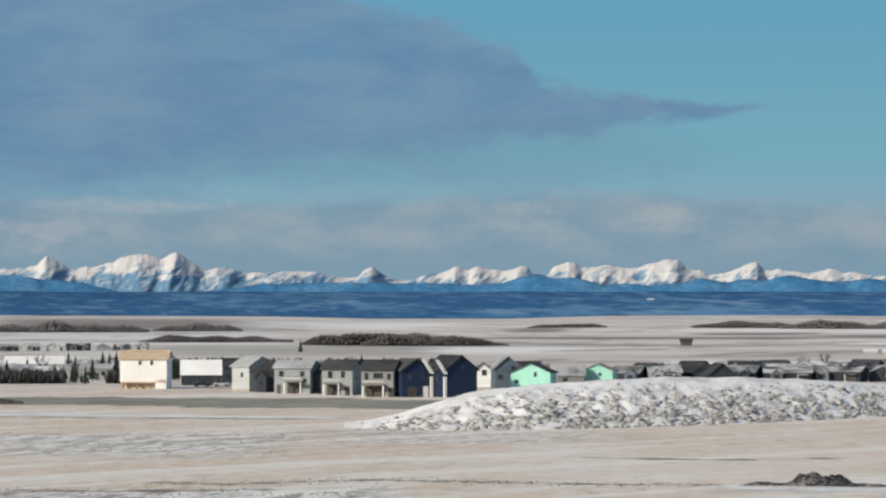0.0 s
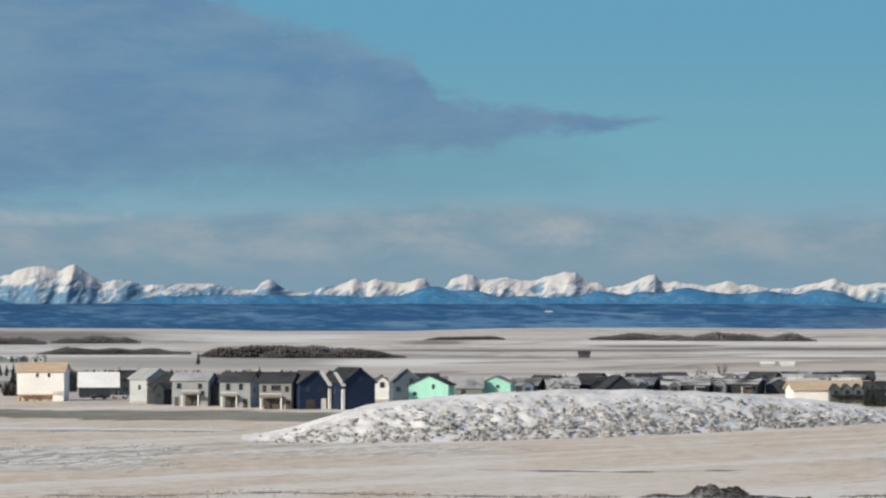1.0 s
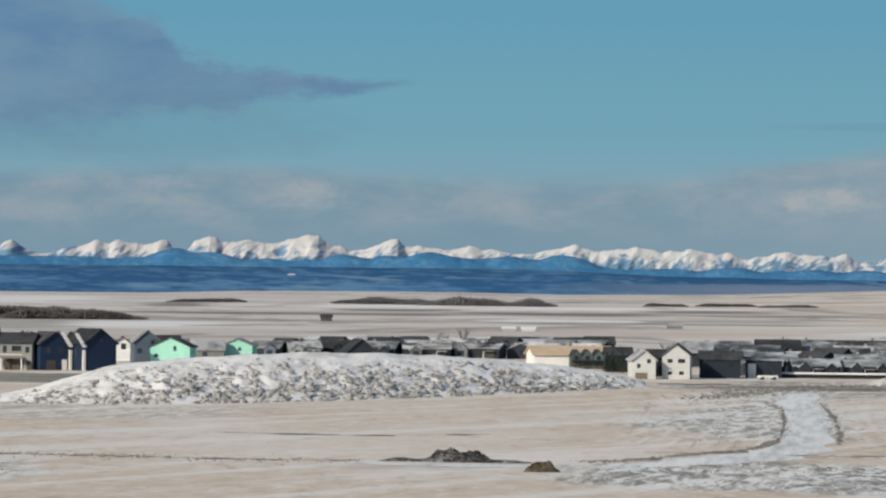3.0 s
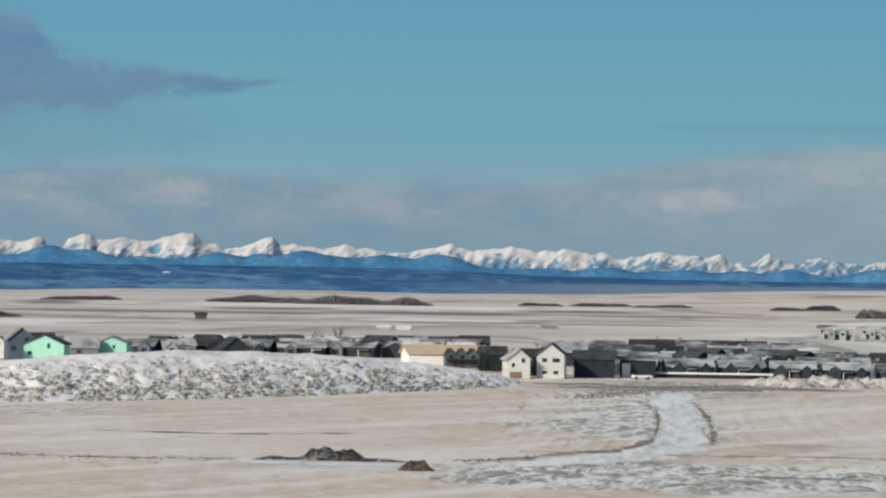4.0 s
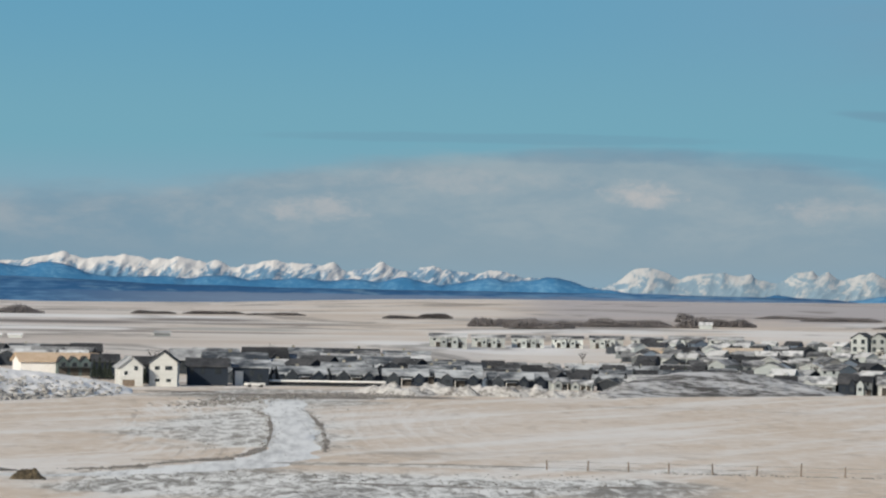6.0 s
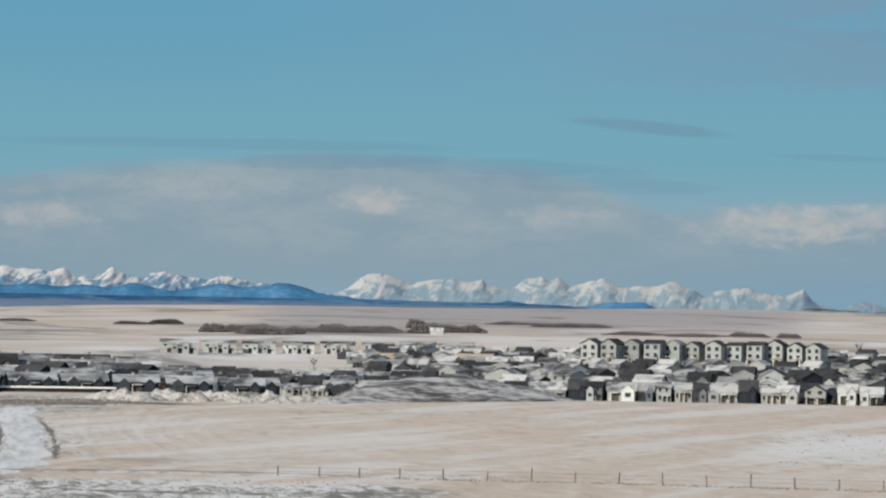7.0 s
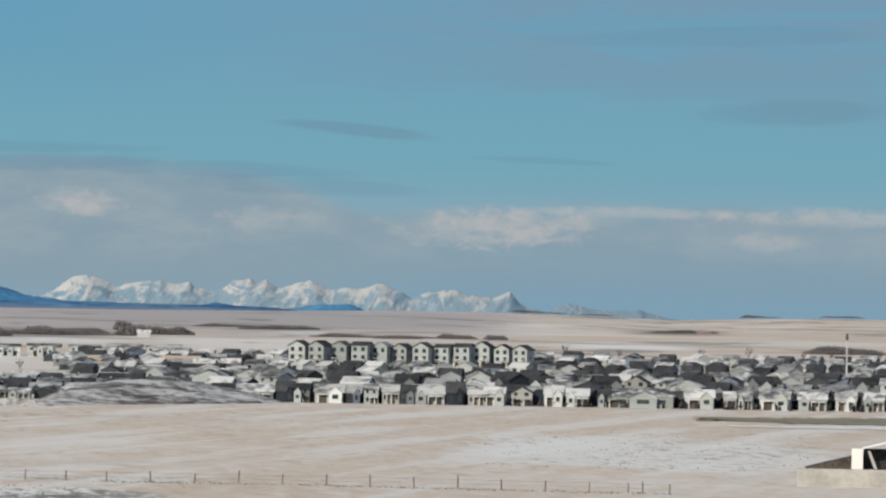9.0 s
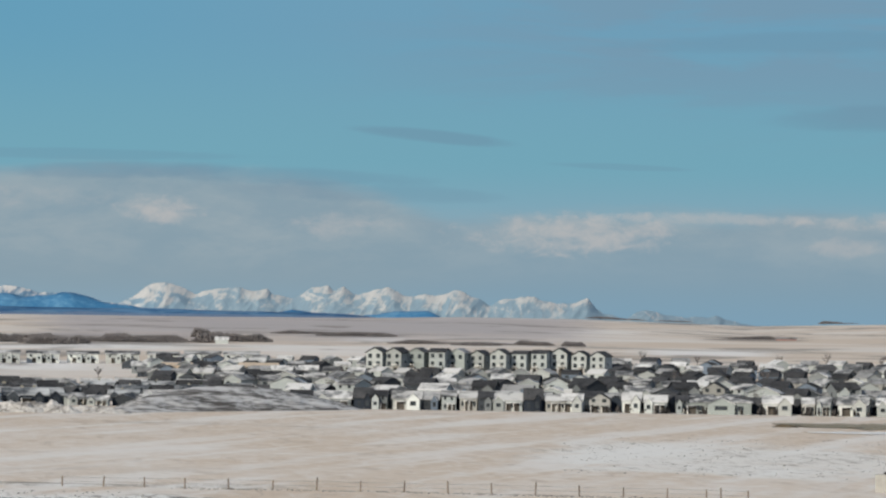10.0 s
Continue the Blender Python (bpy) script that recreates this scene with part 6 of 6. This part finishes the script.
barn("white farm shed on the far fields", -3.94, 1693, 6, 1.7, W_PALE, M_SNOW)
barn("small brown shed on the far fields", -6.92, 1958, 5.7, 3.2, M_THICKET, R_DARK)
barn("low grey shed on the far fields", -1.79, 1809, 7.5, 2.2, W_GREY, R_LIGHT)
barn("long low red barn on the far fields", 14.5, meets(14.5, -0.22), 16, 2.2, M_RED, R_GREY)
barn("white farm house among trees", 6.2, 2400, 8, 4, W_WHITE, R_SNOW)


# ---- bare trees, tufts and parked cars ----
def limb(bm, p, q, r0, r1):
    d = q - p
    m = Matrix.Translation((p + q) / 2) @ d.to_track_quat("Z", "Y").to_matrix().to_4x4()
    bmesh.ops.create_cone(bm, cap_ends=False, segments=4, radius1=r0, radius2=r1, depth=d.length, matrix=m)


def bare_tree(h, seed):
    rnd = random.Random(seed)
    root = tagged(new("bare_tree"), "leafless grey-brown tree among the houses", "tree", "bare trees of the suburb")
    bm = bmesh.new()
    limb(bm, Vector((0, 0, -0.3)), Vector((0.1, 0, h * 0.45)), 0.17, 0.11)
    part("trunk", bm, M_BARK, root)
    bm = bmesh.new()
    for k in range(9):
        a = k * 0.7 + rnd.uniform(0, 0.5)
        p = Vector((0.05, 0, h * rnd.uniform(0.22, 0.44)))
        q = p + Vector((math.cos(a) * h * 0.22, math.sin(a) * h * 0.22, h * rnd.uniform(0.22, 0.42)))
        limb(bm, p, q, 0.09, 0.05)
        for _ in range(5):
            t = q + Vector((rnd.uniform(-.14, .14) * h, rnd.uniform(-.14, .14) * h, rnd.uniform(0.03, 0.2) * h))
            limb(bm, p.lerp(q, rnd.uniform(0.5, 1.0)), t, 0.05, 0.025)
    part("crown", bm, M_THICKET, root)
    return root


def yard_fence(az, r, length):
    """Dark board fence behind a yard: two long panels of boards between posts."""
    root = tagged(new("yard_fence"), "dark brown board fence added to darken the gaps between the houses", "fence", "yard fences")
    for k in (0, 1):
        x0 = -length / 2 + k * length / 2
        part("panel", box(x0 + 0.08, x0 + length / 2 - 0.08, -0.05, 0.05, -0.3, 2.0), M_CHARRED, root)
    for k in (0, 1, 2):
        x = -length / 2 + k * length / 2
        part("post", box(x - 0.09, x + 0.09, -0.09, 0.09, -0.4, 2.15), M_BARK, root)
    put(root, az, r)


# fences added behind the front row, helping its shaded gaps show dark
for k in range(36):
    a = 6.9 + 0.3 * k
    yard_fence(a, meets(a, -1.325 + 0.0042 * k) + 11, 6.2)
tree_kinds = [bare_tree(h, i) for i, h in enumerate((5.5, 6.5, 7.5))]
tree_spots = [(a, -1.29) for a in (7.2, 8.6, 9.9, 11.0, 12.6, 14.1, 15.6, 16.9)] + [(a, -1.15) for a in (7.8, 9.3, 10.4, 12.1, 13.3, 14.9, 16.2)] + [(a, -0.93) for a in (4.4, 6.1, 8.0, 10.8, 12.9, 14.2, 15.4, 16.7)]
tree_spots += [(a, -0.62) for a in (12.4, 13.2, 14.4, 15.1, 15.9, 16.3, 17.0, 17.3)]
tree_spots = [(a, meets(a, e)) for a, e in tree_spots]
tree_spots += [(a, r) for a, r in ((-15.9, 1060), (-16.4, 1100), (-15.6, 1150), (-13.9, 1080), (-13.4, 1100), (-5.6, 1120), (-5.2, 1150), (-4.9, 1170), (-2.6, 1000), (-1.9, 980), (-0.2, 1040), (1.4, 1060), (-10.9, 990), (-12.3, 960))]
for i, (az, r) in enumerate(tree_spots):
    if i < 3:
        tree_kinds[i].matrix_basis = stand(az, r)
    else:
        copy_thing(tree_kinds[i % 3], stand(az, r, rng.uniform(0, 360)))

tufts = []
for b0, b1, r0, r1, n in ((11.2, 16.0, 510, 680, 420), (-3.4, 5.4, 395, 444, 520), (-17.6, -11.6, 395, 434, 380), (-17.6, -12.8, 530, 630, 260), (-1.6, 1.0, 480, 780, 300)):
    for _ in range(n):
        az, r = rng.uniform(b0, b1), rng.uniform(r0, r1)
        if noise.noise(Vector((az * 1.4, r * 0.05, 1))) < -0.05:
            continue
        p = spot(az, r)
        tufts.append((p.x, p.y, p.z, rng.uniform(0.15, 0.42), rng.uniform(0.05, 0.16)))
clumps("grass_tufts", tufts, M_WEED, "dead grass tufts and clods poking through the snow", "grass")


shrubs = []
for _ in range(950):
    az = rng.uniform(6.2, 17.7)
    e = rng.choice((-1.345, -1.29, -1.24, -1.2, -1.15, -1.1, -1.05, -1.0, -0.93, -0.87, -0.82))
    r = meets(az, e + rng.uniform(-0.012, 0.012))
    for _ in range(rng.randrange(2, 6)):
        p = spot(az + rng.uniform(-.05, .05), r + rng.uniform(-2.5, 2.5))
        shrubs.append((p.x, p.y, p.z - 0.1, rng.uniform(0.5, 1.5), rng.uniform(1.0, 3.4)))
for a0, a1, count in ((-17.1, -16.3, 420), (-16.3, -16.05, 120), (-15.45, -15.1, 160)):
    for _ in range(count):
        p = spot(rng.uniform(a0, a1), 1040 + rng.uniform(-12, 12))
        shrubs.append((p.x, p.y, p.z - 0.1, rng.uniform(0.6, 1.8), rng.uniform(1.2, 3.9)))
for _ in range(900):
    az = rng.uniform(-14.6, -10.6)
    if noise.noise(Vector((az * 2.3, 0, 9))) < -0.12:
        continue
    p = spot(az, 1185 + rng.uniform(-10, 10))
    shrubs.append((p.x, p.y, p.z - 0.1, rng.uniform(1.0, 3.4), rng.uniform(2.2, 5.2)))
clumps("yard_shrubs", shrubs, M_SHRUB, "dark bare shrubs and young trees in the back yards", "shrubs", TWIGS)


def car(label, paint, az, r, turn):
    root = tagged(new("car"), label, "car")
    bm = box(-2.2, 2.2, -0.88, 0.88, 0.35, 0.95, 0.12)
    part("body", bm, paint, root)
    bm = box(-1.3, 1.0, -0.78, 0.78, 0.95, 1.5)
    for v in bm.verts:
        if v.co.z > 1.2:
            v.co.x *= 0.72
    part("cabin", bm, M_GLASS, root, "dark glazed cabin")
    for x in (-1.35, 1.35):
        for y in (-0.86, 0.86):
            bm = bmesh.new()
            bmesh.ops.create_cone(bm, cap_ends=True, segments=12, radius1=0.34, radius2=0.34, depth=0.22, matrix=Matrix.Translation((x, y, 0.34)) @ Matrix.Rotation(radians(90), 4, "X"))
            part("wheel", bm, M_CHARRED, root)
    put(root, az, r, turn)


M_PAINT = material("silver_car_paint", (0.40, 0.41, 0.42), (0.50, 0.51, 0.52), 0.3, 1, metal=0.5)
M_BLACKPAINT = material("black_car_paint", (0.02, 0.02, 0.022), (0.04, 0.04, 0.045), 0.3, 1)
car("dark car parked before the snowy bungalow", M_BLACKPAINT, -14.05, 985, 10)
car("silver car parked beside the houses", M_PAINT, -13.75, 990, -20)
car("white van-like car parked near the navy house", M_TRIM, -0.42, 850, 15)
